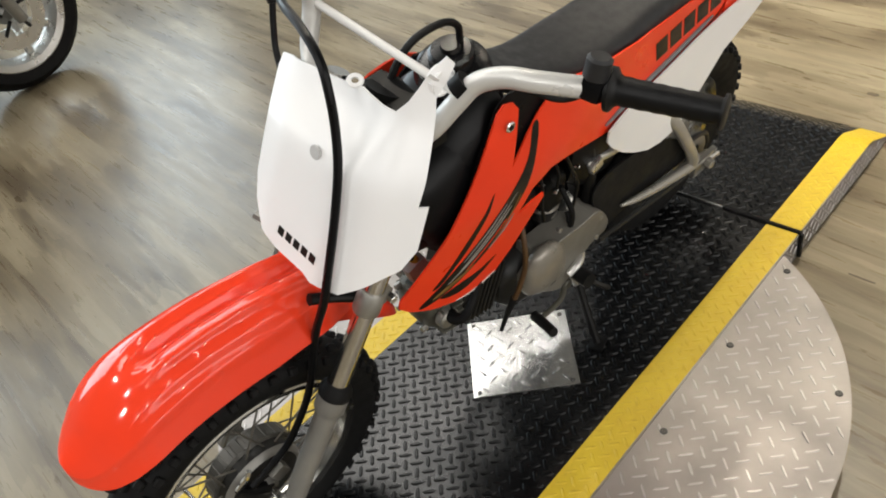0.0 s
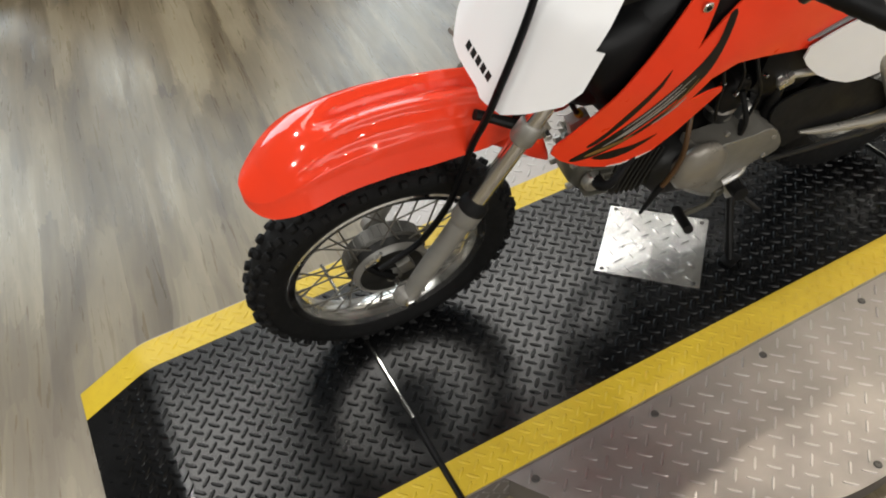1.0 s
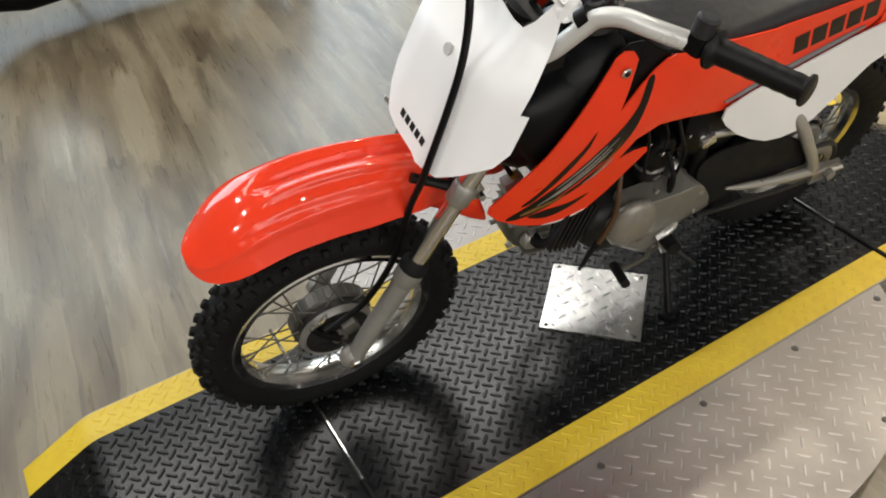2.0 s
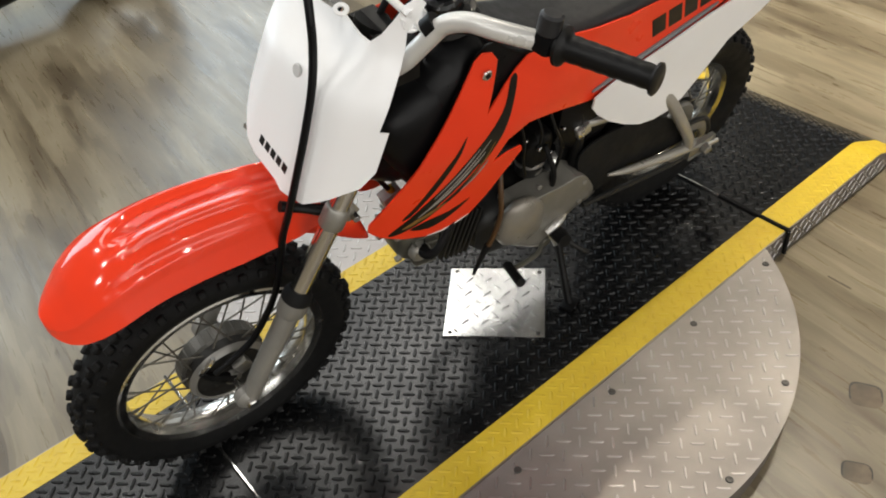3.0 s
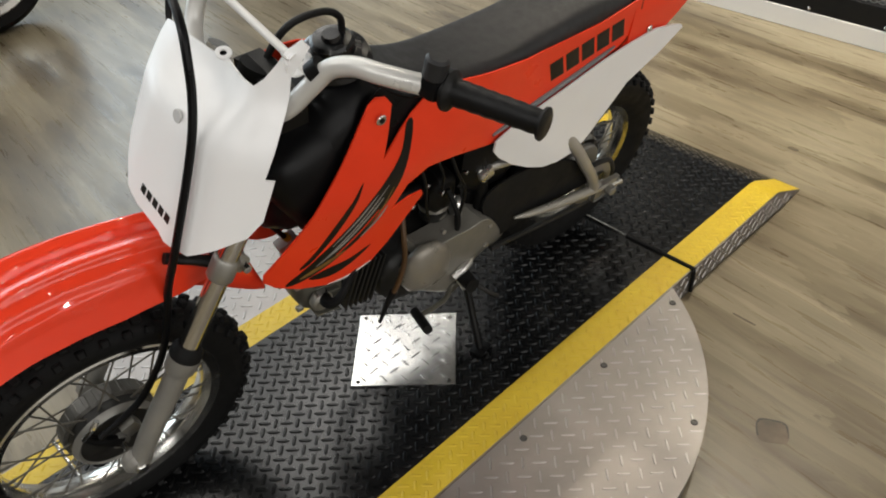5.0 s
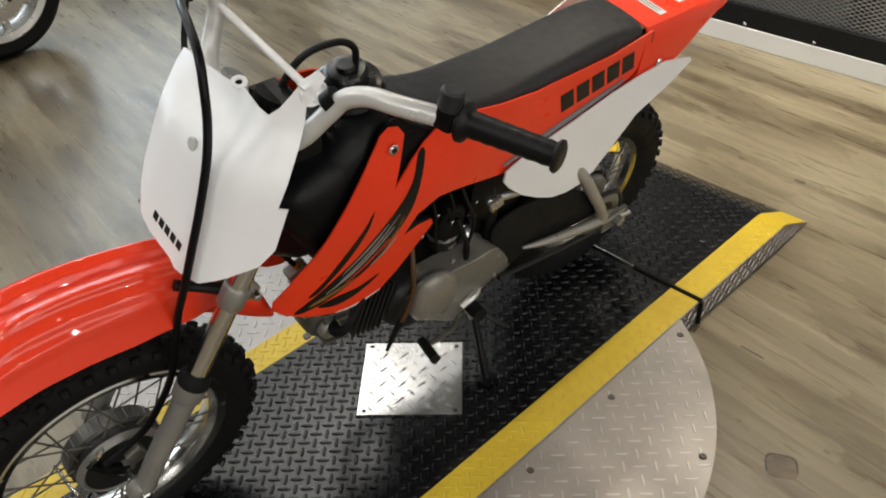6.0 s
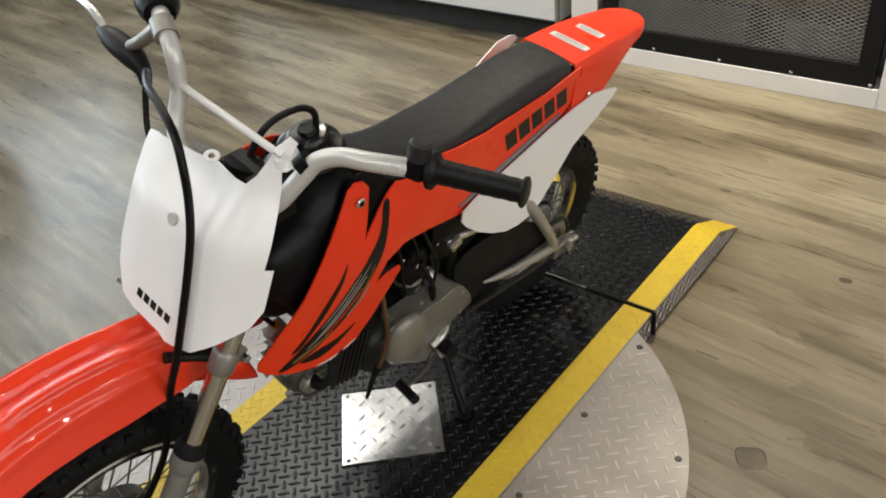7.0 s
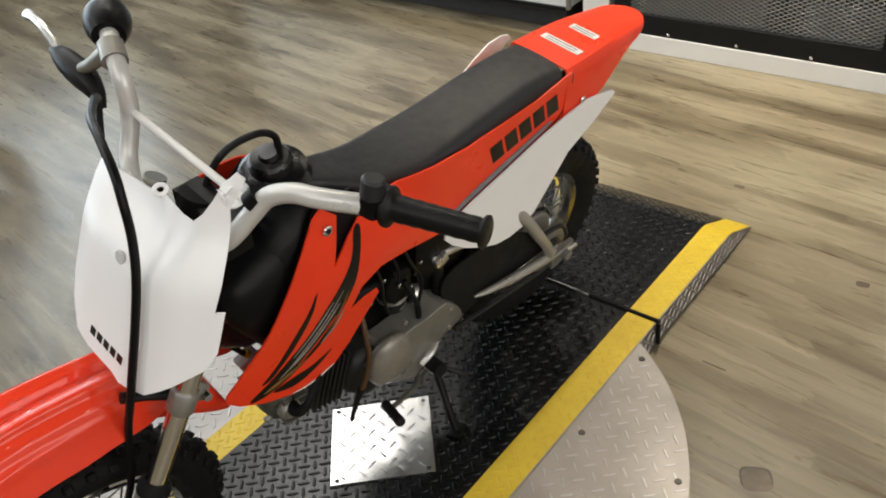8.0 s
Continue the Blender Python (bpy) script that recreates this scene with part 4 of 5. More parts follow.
# tank: black moulded body between the shrouds
TANK = [(0.56, 0.56, 0.715, 0.078), (0.6, 0.54, 0.765, 0.086), (0.65, 0.53, 0.758, 0.088), (0.70, 0.52, 0.715, 0.082), (0.74, 0.52, 0.68, 0.066), (0.765, 0.53, 0.66, 0.045)]


def oval(x, zb, zt, w, n=24, p=2.6):
    out = []
    for i in range(n):
        a = 2 * math.pi * i / n
        c, s = math.cos(a), math.sin(a)
        out.append((x, w * math.copysign(abs(c) ** (2 / p), c), (zb + zt) / 2 + (zt - zb) / 2 * math.copysign(abs(s) ** (2 / p), s)))
    return out


tank = part("fuel_tank", loft([oval(*q) for q in TANK]), BLACKPL, bike, "black plastic fuel tank cover", smooth=60)
part("front_cowl", loft([oval(x, zb, zt, w, 48, 3.2) for x, zb, zt, w in ((0.60, 0.46, 0.715, 0.07), (0.64, 0.455, 0.726, 0.087), (0.68, 0.47, 0.722, 0.0895), (0.715, 0.515, 0.708, 0.086), (0.742, 0.565, 0.695, 0.078), (0.765, 0.615, 0.685, 0.066), (0.776, 0.64, 0.672, 0.045))]), BLACKPL, bike, "black plastic front cowl", smooth=80)
cap = part("fuel_cap", lathe([(0.0001, 0.020), (0.012, 0.020), (0.014, 0.014), (0.026, 0.013), (0.030, 0.009), (0.031, -0.012)], 32, "z"), TANKPL, tank, "black fuel cap with breather hose", pose(0.622, 0, 0.787, 0, 8, 0))
part("breather_hose", tube([(0.607, 0, 0.80), (0.612, 0, 0.828), (0.64, 0.0, 0.845), (0.685, -0.005, 0.838), (0.715, -0.01, 0.80), (0.728, -0.012, 0.74)], 0.0050, 10), GRIP, tank, "black breather hose")
part("tank_neck", lathe([(0.052, -0.02), (0.047, -0.006), (0.036, 0.0), (0.0001, 0.0)], 32, "z"), TANKPL, tank, "", pose(0.622, 0, 0.783, 0, 8, 0))

# seat
SEAT_ROWS = [(0.60, 0.735, 0.762, 0.030), (0.57, 0.722, 0.756, 0.048), (0.52, 0.703, 0.732, 0.062), (0.46, 0.69, 0.712, 0.073), (0.40, 0.682, 0.704, 0.080), (0.32, 0.674, 0.703, 0.075), (0.22, 0.673, 0.709, 0.071), (0.13, 0.675, 0.713, 0.067), (0.07, 0.678, 0.708, 0.066), (0.03, 0.682, 0.702, 0.064)]


def seat_ring(x, zb, zt, w):
    pts = []
    for i in range(25):
        u = -1 + i / 12
        pts.append((x + 0.02 * u * u * (0.1 - min(0.1, x)) * 10, w * (ramp(x, [(0.08, 0.93), (0.30, 0.74), (0.50, 0.58)]) if u < 0 else 1.0) * math.sin(u * math.pi / 2), zt - (zt - zb) * abs(u) ** 4.2))
    return pts + [(x, 0.5 * w, zb - 0.01), (x, -0.5 * w, zb - 0.01)]


part("seat", loft([seat_ring(*[soft(x, sorted([(r[0], r[k]) for r in SEAT_ROWS])) for k in range(4)]) for x in [0.6 - 0.57 * i / 36 for i in range(37)]]),
     SEAT, bike, "black grained vinyl seat", smooth=60)

# tail: flat-topped red tongue
TAIL = [(0.035, 0.595, 0.700, 0.073), (0.02, 0.588, 0.699, 0.073), (-0.05, 0.585, 0.697, 0.071), (-0.09, 0.595, 0.695, 0.068), (-0.13, 0.625, 0.691, 0.064), (-0.18, 0.648, 0.686, 0.057), (-0.23, 0.662, 0.679, 0.049), (-0.262, 0.666, 0.673, 0.038), (-0.275, 0.667, 0.67, 0.02)]


def tail_ring(x, zb, zt, w):
    w = 0.05 * math.sqrt(max(0.02, 1 - ((-0.2 - x) / 0.0755) ** 2)) + 0.004 if x < -0.2 else w
    t = [(-1.0, 0), (-0.97, 0.5), (-0.93, 0.88), (-0.84, 0.985), (-0.5, 1.0), (0, 1.0), (0.5, 1.0), (0.84, 0.985), (0.93, 0.88), (0.97, 0.5), (1.0, 0)]
    a = [(x, u * w, zb + (zt - zb) * v) for u, v in t]
    return a + [(x, u * (w - 0.003), zb + (zt - 0.003 - zb) * v) for u, v in t[::-1]]


tail = part("tail_fender", loft([tail_ring(*[soft(x, sorted([(r[0], r[k]) for r in TAIL])) if k != 0 else x for k in range(4)]) for x in [0.035 - 0.31 * (1 - (1 - i / 36) ** 1.5) for i in range(37)]]), RED, bike, "red plastic tail fender with two paper stickers", smooth=50)
for x0, w0 in ((-0.025, 0.043), (-0.095, 0.030)):
    zt = soft(x0, sorted([(r[0], r[2]) for r in TAIL]))
    st = part("sticker", box(0.018, 2 * w0, 0.0012, pose(x0, 0.004, zt + 0.0012, 0, -2, 0)), PAPER, tail, "pale paper warning sticker")
    for j in range(2):
        part("print_bar", box(0.0025, 1.6 * w0, 0.0005, pose(x0 + 0.004 - 0.007 * j, 0.004, zt + 0.0021, 0, -2, 0)), GREYBOX, st)
for s in (1, -1):
    part("tail_bolt", disc(0.007, 0.006, pose(-0.02, s * 0.0735, 0.615, -90 * s), 16), CHROME, tail)

# handlebar
LEFT = [(0.785, 0.03, 0.80), (0.778, 0.075, 0.80), (0.762, 0.104, 0.815), (0.736, 0.124, 0.855), (0.721, 0.137, 0.879), (0.707, 0.163, 0.894), (0.695, 0.195, 0.900), (0.668, 0.23, 0.898), (0.647, 0.25, 0.896), (0.613, 0.355, 0.909)]
RIGHT = [(0.63, -0.36, 0.928), (0.685, -0.235, 0.926), (0.703, -0.20, 0.930), (0.720, -0.165, 0.926), (0.733, -0.130, 0.905), (0.738, -0.122, 0.862), (0.762, -0.107, 0.815), (0.778, -0.075, 0.80), (0.785, -0.03, 0.80)]
bar = part("handlebar", tube(RIGHT + LEFT, 0.0118, 16, 5), BARPAINT, bike, "silver painted handlebar")
part("cross_bar", tube([(0.737, -0.126, 0.866), (0.735, 0.118, 0.866)], 0.0052, 12, 1), BARWHITE, bar, "white painted cross bar")
for s in (1, -1):
    a, b = (Vector((0.647, 0.252, 0.896)), Vector((0.611, 0.361, 0.910))) if s > 0 else (Vector((0.68, -0.245, 0.926)), Vector((0.63, -0.37, 0.928)))
    d = b - a
    pts, rr = [], []
    for i in range(29):
        t = i / 28
        pts.append(a + d * t)
        rr.append(0.0152 - 0.0018 * t + (0.0005 if i % 4 < 2 and 0.12 < t < 0.9 else 0))
    rr[0:2] = [0.0235, 0.0235]
    rr[2] = 0.0172
    g = part("grip", tube(pts, rr, 20, 1), GRIP, bar, "black ribbed rubber grip")
    part("grip_flange", tube([b - d.normalized() * 0.003, b, b + d.normalized() * 0.0015], [0.0178, 0.0185, 0.016], 20, 1), GRIP, g)
sw = part("kill_switch", box(0.033, 0.024, 0.036, pose(0.656, 0.243, 0.904, 0, -20, 10), 0.006), BLACKPL, bar, "black kill switch housing")
part("switch_button", disc(0.0135, 0.026, pose(0.660, 0.243, 0.925, 0, -10, 0), 20, 0.003), SEAT, sw)
part("switch_wire", tube([(0.658, 0.236, 0.888), (0.672, 0.21, 0.872), (0.695, 0.165, 0.876), (0.725, 0.132, 0.862), (0.755, 0.10, 0.80)], 0.0038, 8), GRIP, bar)
part("cable_tie", tube([(0.724, 0.127, 0.878), (0.733, 0.120, 0.866)], 0.0142, 16, 1), STEEL_BLACK, bar)
# right lever, its perch with rubber boot, and throttle housing
perch = part("lever_perch", tube([(0.735, -0.240, 0.868), (0.730, -0.215, 0.885), (0.718, -0.178, 0.918)], [0.008, 0.009, 0.012], 12, 3), CAST, bar, "cast metal lever perch")
part("perch_clamp", tube([(0.727, -0.150, 0.918), (0.716, -0.176, 0.926)], 0.0165, 16, 1), CAST, perch)
part("perch_boot", tube([(0.735, -0.318, 0.861), (0.735, -0.29, 0.858), (0.735, -0.262, 0.855), (0.735, -0.236, 0.851), (0.737, -0.214, 0.842), (0.742, -0.203, 0.826)], [0.008, 0.016, 0.0185, 0.0175, 0.012, 0.008], 16, 4), GRIP, bar, "black rubber lever boot")
part("lever", tube([(0.735, -0.30, 0.862), (0.732, -0.322, 0.872), (0.73, -0.348, 0.880), (0.728, -0.375, 0.880), (0.726, -0.400, 0.874)], [0.006, 0.0062, 0.006, 0.006, 0.0085], 10, 5), ALU, bar, "bare metal brake lever")
part("throttle_housing", tube([(0.709, -0.19, 0.928), (0.70, -0.207, 0.929), (0.688, -0.23, 0.927), (0.68, -0.245, 0.926)], [0.021, 0.028, 0.03, 0.022], 20, 3), BLACKPL, bar)
part("brake_cable", tube([(0.739, -0.208, 0.838), (0.765, -0.15, 0.882), (0.80, -0.085, 0.907), (0.818, -0.03, 0.916), (0.832, 0.018, 0.906), (0.841, 0.040, 0.88), (0.848, 0.052, 0.842), (0.862, 0.066, 0.80), (0.884, 0.077, 0.745), (0.906, 0.084, 0.69), (0.926, 0.088, 0.636), (0.936, 0.072, 0.57), (0.945, 0.062, 0.50), (0.965, 0.058, 0.42), (1.006, 0.055, 0.345), (1.04, 0.053, 0.315), (1.085, 0.05, 0.29)], 0.0055, 10, 6), BLACKPL, bike, "black brake cable running down in front of the plate")
part("throttle_cable", tube([(0.741, -0.206, 0.832), (0.752, -0.198, 0.80), (0.766, -0.18, 0.765), (0.79, -0.12, 0.72), (0.80, -0.06, 0.68)], 0.0045, 8), GRIP, bike)


# engine and running gear
def blob(rows, p=3.0, n=24):
    """A rounded casting lofted along x: (x, y0, y1, z0, z1)."""
    out = []
    for x, y0, y1, z0, z1 in rows:
        ring = []
        for i in range(n):
            a = 2 * math.pi * i / n
            c, s = math.cos(a), math.sin(a)
            ring.append((x, (y0 + y1) / 2 + (y1 - y0) / 2 * math.copysign(abs(c) ** (2 / p), c), (z0 + z1) / 2 + (z1 - z0) / 2 * math.copysign(abs(s) ** (2 / p), s)))
        out.append(ring)
    return loft(out)


HEADCAST = plain("olive_cast_metal", (0.075, 0.072, 0.058), 0.45, metal=0.3, vary=0.35, scale=24, bump=0.2)
GEN = plain("polished_cover_paint", (0.235, 0.215, 0.18), 0.32, metal=0.3, vary=0.25, scale=20, bump=0.1)
ARMPAINT = plain("dull_silver_paint", (0.42, 0.40, 0.355), 0.34, metal=0.5, vary=0.2, scale=24, bump=0.1)
engine = part("engine", blob([(0.29, -0.05, 0.06, 0.24, 0.30), (0.31, -0.07, 0.076, 0.21, 0.322), (0.38, -0.08, 0.076, 0.19, 0.335), (0.48, -0.08, 0.076, 0.19, 0.338), (0.54, -0.075, 0.074, 0.21, 0.335), (0.565, -0.05, 0.06, 0.24, 0.31)], 5), CASTDARK, bike, "grey horizontal single-cylinder engine darkened for shade", smooth=50)
COVER_BACK = [(0.492, 0.350), (0.445, 0.349), (0.396, 0.349), (0.345, 0.348), (0.251, 0.222), (0.257, 0.190), (0.296, 0.182), (0.348, 0.146), (0.372, 0.105), (0.485, 0.198), (0.497, 0.223), (0.506, 0.346)]
COVER_FACE = [(0.470, 0.353), (0.443, 0.355), (0.394, 0.351), (0.346, 0.350), (0.308, 0.295), (0.314, 0.268), (0.351, 0.263), (0.400, 0.229), (0.422, 0.191), (0.521, 0.271), (0.516, 0.304), (0.496, 0.339)]
rings = []
for y, w, k in ((0.040, 0.0, 1.0), (0.055, 0.0, 1.0), (0.0585, 0.08, 0.99), (0.088, 0.86, 1.0), (0.0925, 0.96, 0.995), (0.094, 1.0, 0.97)):
    ring = [((1 - w) * b[0] + w * f[0], (1 - w) * b[1] + w * f[1]) for b, f in zip(COVER_BACK, COVER_FACE)]
    ring = [(p.x, p.y) for p in spline([(x, z, 0) for x, z in ring], 3, True)]
    cx, cz = sum(p[0] for p in ring) / len(ring), sum(p[1] for p in ring) / len(ring)
    rings.append([(cx + (x - cx) * k, y, cz + (z - cz) * k) for x, z in ring])
cover = part("left_crankcase_cover", loft(rings), ENGINE, engine, "grey painted crankcase cover darkened for shade", smooth=22)
part("generator_bulge", blob([(0.536, 0.07, 0.088, 0.28, 0.325), (0.525, 0.07, 0.103, 0.262, 0.352), (0.50, 0.07, 0.110, 0.250, 0.372), (0.47, 0.07, 0.111, 0.248, 0.366), (0.445, 0.07, 0.106, 0.252, 0.345), (0.427, 0.07, 0.09, 0.275, 0.315)], 2.3), GEN, cover, "smooth generator cover bulge", smooth=60)
for x, y, z in ((0.452, 0.087, 0.378), (0.528, 0.072, 0.392), (0.335, 0.092, 0.322), (0.34, 0.094, 0.272), (0.408, 0.094, 0.232)):
    part("cover_bolt", disc(0.0055, 0.008, pose(x, y, z, -80, 0, 0), 6, 0.001), CAST, cover)
barrel = part("cylinder", tube([(0.555, 0, 0.30), (0.64, 0, 0.322)], 0.048, 24, 1), CASTDARK, engine)
for i in range(6):
    x = 0.572 + i * 0.011
    part("cooling_fin", box(0.004, 0.122, 0.116, pose(x, 0, 0.302 + (x - 0.555) * 0.28, 0, -15, 0), 0.0015, segs=1), CASTDARK, barrel)
head = part("cylinder_head", blob([(0.64, -0.044, 0.044, 0.278, 0.362), (0.655, -0.05, 0.05, 0.272, 0.372), (0.69, -0.048, 0.048, 0.276, 0.378), (0.712, -0.04, 0.04, 0.292, 0.370), (0.72, -0.026, 0.026, 0.312, 0.355)], 3.5), HEADCAST, engine, "grey cast cylinder head", smooth=50)
for i in range(5):
    part("head_fin", box(0.05, 0.116, 0.0035, pose(0.676, 0, 0.285 + i * 0.019, 0, -15, 0), 0.0012, segs=1), HEADCAST, head)
for y, z in ((-0.03, 0.30), (0.03, 0.30), (-0.03, 0.36), (0.03, 0.36)):
    part("head_bolt", disc(0.006, 0.012, pose(0.718, y, z, 0, 90, 0), 6, 0.001), CAST, head)
part("valve_cover", disc(0.02, 0.02, pose(0.69, 0.055, 0.33, 90, 0, 0), 20, 0.004), CAST, head)
part("spark_plug_cap", tube([(0.68, 0.045, 0.335), (0.69, 0.075, 0.345), (0.675, 0.09, 0.365), (0.62, 0.07, 0.42)], [0.01, 0.011, 0.007, 0.0045], 10, 4), RUBBER, engine)
part("carburettor", blob([(0.40, 0.0, 0.05, 0.395, 0.455), (0.415, -0.005, 0.06, 0.385, 0.47), (0.445, -0.005, 0.06, 0.385, 0.475), (0.46, 0.0, 0.05, 0.40, 0.455)], 4), STEEL_BLACK, bike, smooth=45)
part("carburettor_bowl", tube([(0.43, 0.03, 0.36), (0.43, 0.03, 0.39)], 0.024, 20, 1), CASTDARK, bike)
part("intake_pipe", tube([(0.46, 0.02, 0.43), (0.53, 0.015, 0.435), (0.60, 0.0, 0.40), (0.645, 0.0, 0.37)], [0.017, 0.017, 0.017, 0.02], 14, 4), STEEL_BLACK, bike)
part("hose_clip", tube([(0.395, 0.045, 0.375), (0.385, 0.05, 0.372)], 0.019, 16, 1), ALU, bike)
part("carb_hose", tube([(0.43, 0.062, 0.45), (0.42, 0.085, 0.40), (0.41, 0.08, 0.35), (0.395, 0.06, 0.36)], 0.005, 8), RUBBER, bike)
part("air_box", blob([(0.26, -0.06, 0.06, 0.40, 0.55), (0.29, -0.068, 0.066, 0.38, 0.57), (0.36, -0.066, 0.064, 0.385, 0.57), (0.39, -0.05, 0.05, 0.41, 0.54)], 5), BLACKPL, bike, smooth=45)

# black sheet added behind the carburettor to hide the background, and small bright fittings
part("backing_sheet", sheet([(0.27, 0.36), (0.30, 0.52), (0.42, 0.56), (0.56, 0.55), (0.60, 0.44), (0.54, 0.36), (0.42, 0.335)], lambda x, z: ((x, -0.03, z), (0, 1, 0)), 0.004, 0.05), BLACKMATT, bike)
for x, y, z, r, h in ((0.470, 0.052, 0.475, 0.004, 0.01), (0.445, 0.064, 0.452, 0.0055, 0.008), (0.415, 0.063, 0.425, 0.0045, 0.008), (0.50, 0.05, 0.44, 0.005, 0.012), (0.398, 0.066, 0.478, 0.004, 0.01), (0.53, 0.045, 0.40, 0.0045, 0.01)):
    part("fitting", disc(r, h, pose(x, y, z, 90, 0, 20), 8, 0.001), CHROME, bike)
for pts, r in (([(0.50, 0.05, 0.56), (0.488, 0.066, 0.50), (0.484, 0.068, 0.45), (0.47, 0.066, 0.40)], 0.003), ([(0.47, 0.055, 0.56), (0.455, 0.07, 0.51), (0.452, 0.07, 0.47)], 0.0026), ([(0.44, 0.05, 0.56), (0.425, 0.072, 0.50), (0.40, 0.074, 0.44), (0.405, 0.074, 0.38)], 0.0035)):
    part("control_cable", tube(pts, r, 8, 5), GRIP, bike)
part("carb_ring", lathe([(0.0245, -0.004), (0.028, -0.004), (0.0285, 0), (0.028, 0.004), (0.0245, 0.004)], 28, "z"), ALU, bike, "bright metal carburettor ring", pose(0.43, 0.031, 0.388, 10, 0, 0))
part("carb_ring", lathe([(0.018, -0.003), (0.021, -0.003), (0.0215, 0), (0.021, 0.003), (0.018, 0.003)], 24, "z"), CAST, bike, "", pose(0.425, 0.034, 0.362, 14, 0, 0))

# black block added to cover the yellow edge visible through the gap
part("gap_block", blob([(0.24, -0.05, 0.03, 0.29, 0.37), (0.26, -0.06, 0.045, 0.27, 0.40), (0.34, -0.06, 0.05, 0.27, 0.42), (0.37, -0.05, 0.04, 0.29, 0.40)], 4), STEEL_BLACK, engine, smooth=45)

# frame
frame_parts = [("down_spine", [(0.80, 0, 0.76), (0.70, 0, 0.64), (0.56, 0, 0.56), (0.42, 0, 0.53), (0.33, 0, 0.50)], 0.024), ("seat_rail", [(0.45, 0.045, 0.56), (0.30, 0.048, 0.62), (0.10, 0.048, 0.655), (-0.02, 0.045, 0.67)], 0.011), ("seat_rail", [(0.45, -0.045, 0.56), (0.30, -0.048, 0.62), (0.10, -0.048, 0.655), (-0.02, -0.045, 0.67)], 0.011),
               ("rear_down_tube", [(0.36, 0.05, 0.52), (0.34, 0.058, 0.40), (0.345, 0.062, 0.28), (0.36, 0.062, 0.20)], 0.012), ("rear_down_tube", [(0.36, -0.05, 0.52), (0.34, -0.058, 0.40), (0.345, -0.062, 0.28), (0.36, -0.062, 0.20)], 0.012),
               ("lower_spine", [(0.70, 0, 0.64), (0.66, 0, 0.55), (0.60, 0, 0.46), (0.56, 0, 0.40)], 0.016)]
for nm, pts, r in frame_parts:
    part(nm, tube(pts, r, 12, 5), STEEL_BLACK, bike)
part("frame_tube", tube([(0.36, 0.056, 0.452), (0.30, 0.062, 0.445), (0.20, 0.06, 0.42)], [0.009, 0.011, 0.011], 12, 4), ALU, bike, "bare silver frame tube")
part("frame_lug", box(0.03, 0.016, 0.026, pose(0.345, 0.066, 0.445, 0, 20, 0), 0.004), ALU, bike)

# swing arm, chain case, shocks, inner fender
for s in (1, -1):
    arm = part("swing_arm", tube([(0.262, s * 0.088, 0.293), (0.22, s * 0.094, 0.285), (0.13, s * 0.099, 0.267), (0.03, s * 0.1, 0.248), (-0.03, s * 0.1, 0.238)], [0.003, 0.007, 0.010, 0.0115, 0.0105], 14, 5), ARMPAINT, bike, "dull silver painted swing arm")
    part("axle_plate", box(0.075, 0.006, 0.042, pose(-0.004, s * 0.106, 0.236, 0, 5, 0), 0.008), CAST, arm)
    part("axle_nut", disc(0.012, 0.016, pose(-0.008, s * 0.118, 0.237, 90, 0, 0), 6, 0.002), CAST, arm)
    part("chain_adjuster", tube([(-0.02, s * 0.11, 0.236), (-0.052, s * 0.11, 0.232)], 0.006, 8, 1), CHROME, arm)
    part("shock_stay", tube([(0.15, s * 0.07, 0.445), (0.118, s * 0.086, 0.40), (0.085, s * 0.098, 0.345), (0.05, s * 0.1, 0.292), (0.034, s * 0.1, 0.256)], [0.0125, 0.0125, 0.0125, 0.012, 0.012], 12, 4), ARMPAINT, bike, "dull silver rear stay tube")
CHAIN = [(0.352, 0.37), (0.33, 0.40), (0.27, 0.405), (0.17, 0.39), (0.09, 0.345), (0.05, 0.30), (0.03, 0.262), (0.06, 0.255), (0.164, 0.262), (0.243, 0.262), (0.288, 0.256), (0.325, 0.30)]
part("chain_case", sheet(CHAIN, lambda x, z: ((x, 0.083 - 0.35 * max(0, z - 0.33) ** 1.5, z), (0, 1, 0.1)), 0.004, 0.03, 3), BLACKMATT, bike, "black plastic chain case", smooth=50)
part("chain", tube([(0.30, 0.077, 0.215), (0.15, 0.077, 0.192), (0.0, 0.077, 0.175), (-0.05, 0.077, 0.205), (-0.052, 0.077, 0.25), (0.0, 0.077, 0.292), (0.2, 0.077, 0.29)], 0.006, 8, 5), CASTDARK, bike, "dark metal drive chain")
part("sprocket", lathe([(0.03, 0.075), (0.058, 0.075), (0.062, 0.077), (0.058, 0.079), (0.03, 0.079)], 36), CAST, bike, "", pose(0, 0, 0.233))
INNER = []
for i in range(13):
    a = radians(15 + 80 * i / 12)
    INNER.append([(0.275 * math.cos(a) + 0.0, y, 0.233 + 0.275 * math.sin(a) - 0.012 * (abs(y) / 0.055) ** 2) for y in (-0.055, -0.03, 0, 0.03, 0.055)])
part("inner_fender", loft([r + [(x, y, z + 0.003) for x, y, z in r[::-1]] for r in INNER]), BLACKMATT, bike, smooth=60)
part("exhaust_pipe", tube([(0.68, -0.03, 0.29), (0.64, -0.06, 0.22), (0.55, -0.095, 0.20), (0.42, -0.1, 0.24), (0.33, -0.1, 0.33), (0.24, -0.098, 0.42), (0.1, -0.095, 0.47), (-0.03, -0.095, 0.5)], [0.013, 0.013, 0.013, 0.014, 0.02, 0.034, 0.036, 0.03], 16, 5), STEEL_BLACK, bike, "black exhaust pipe and silencer")

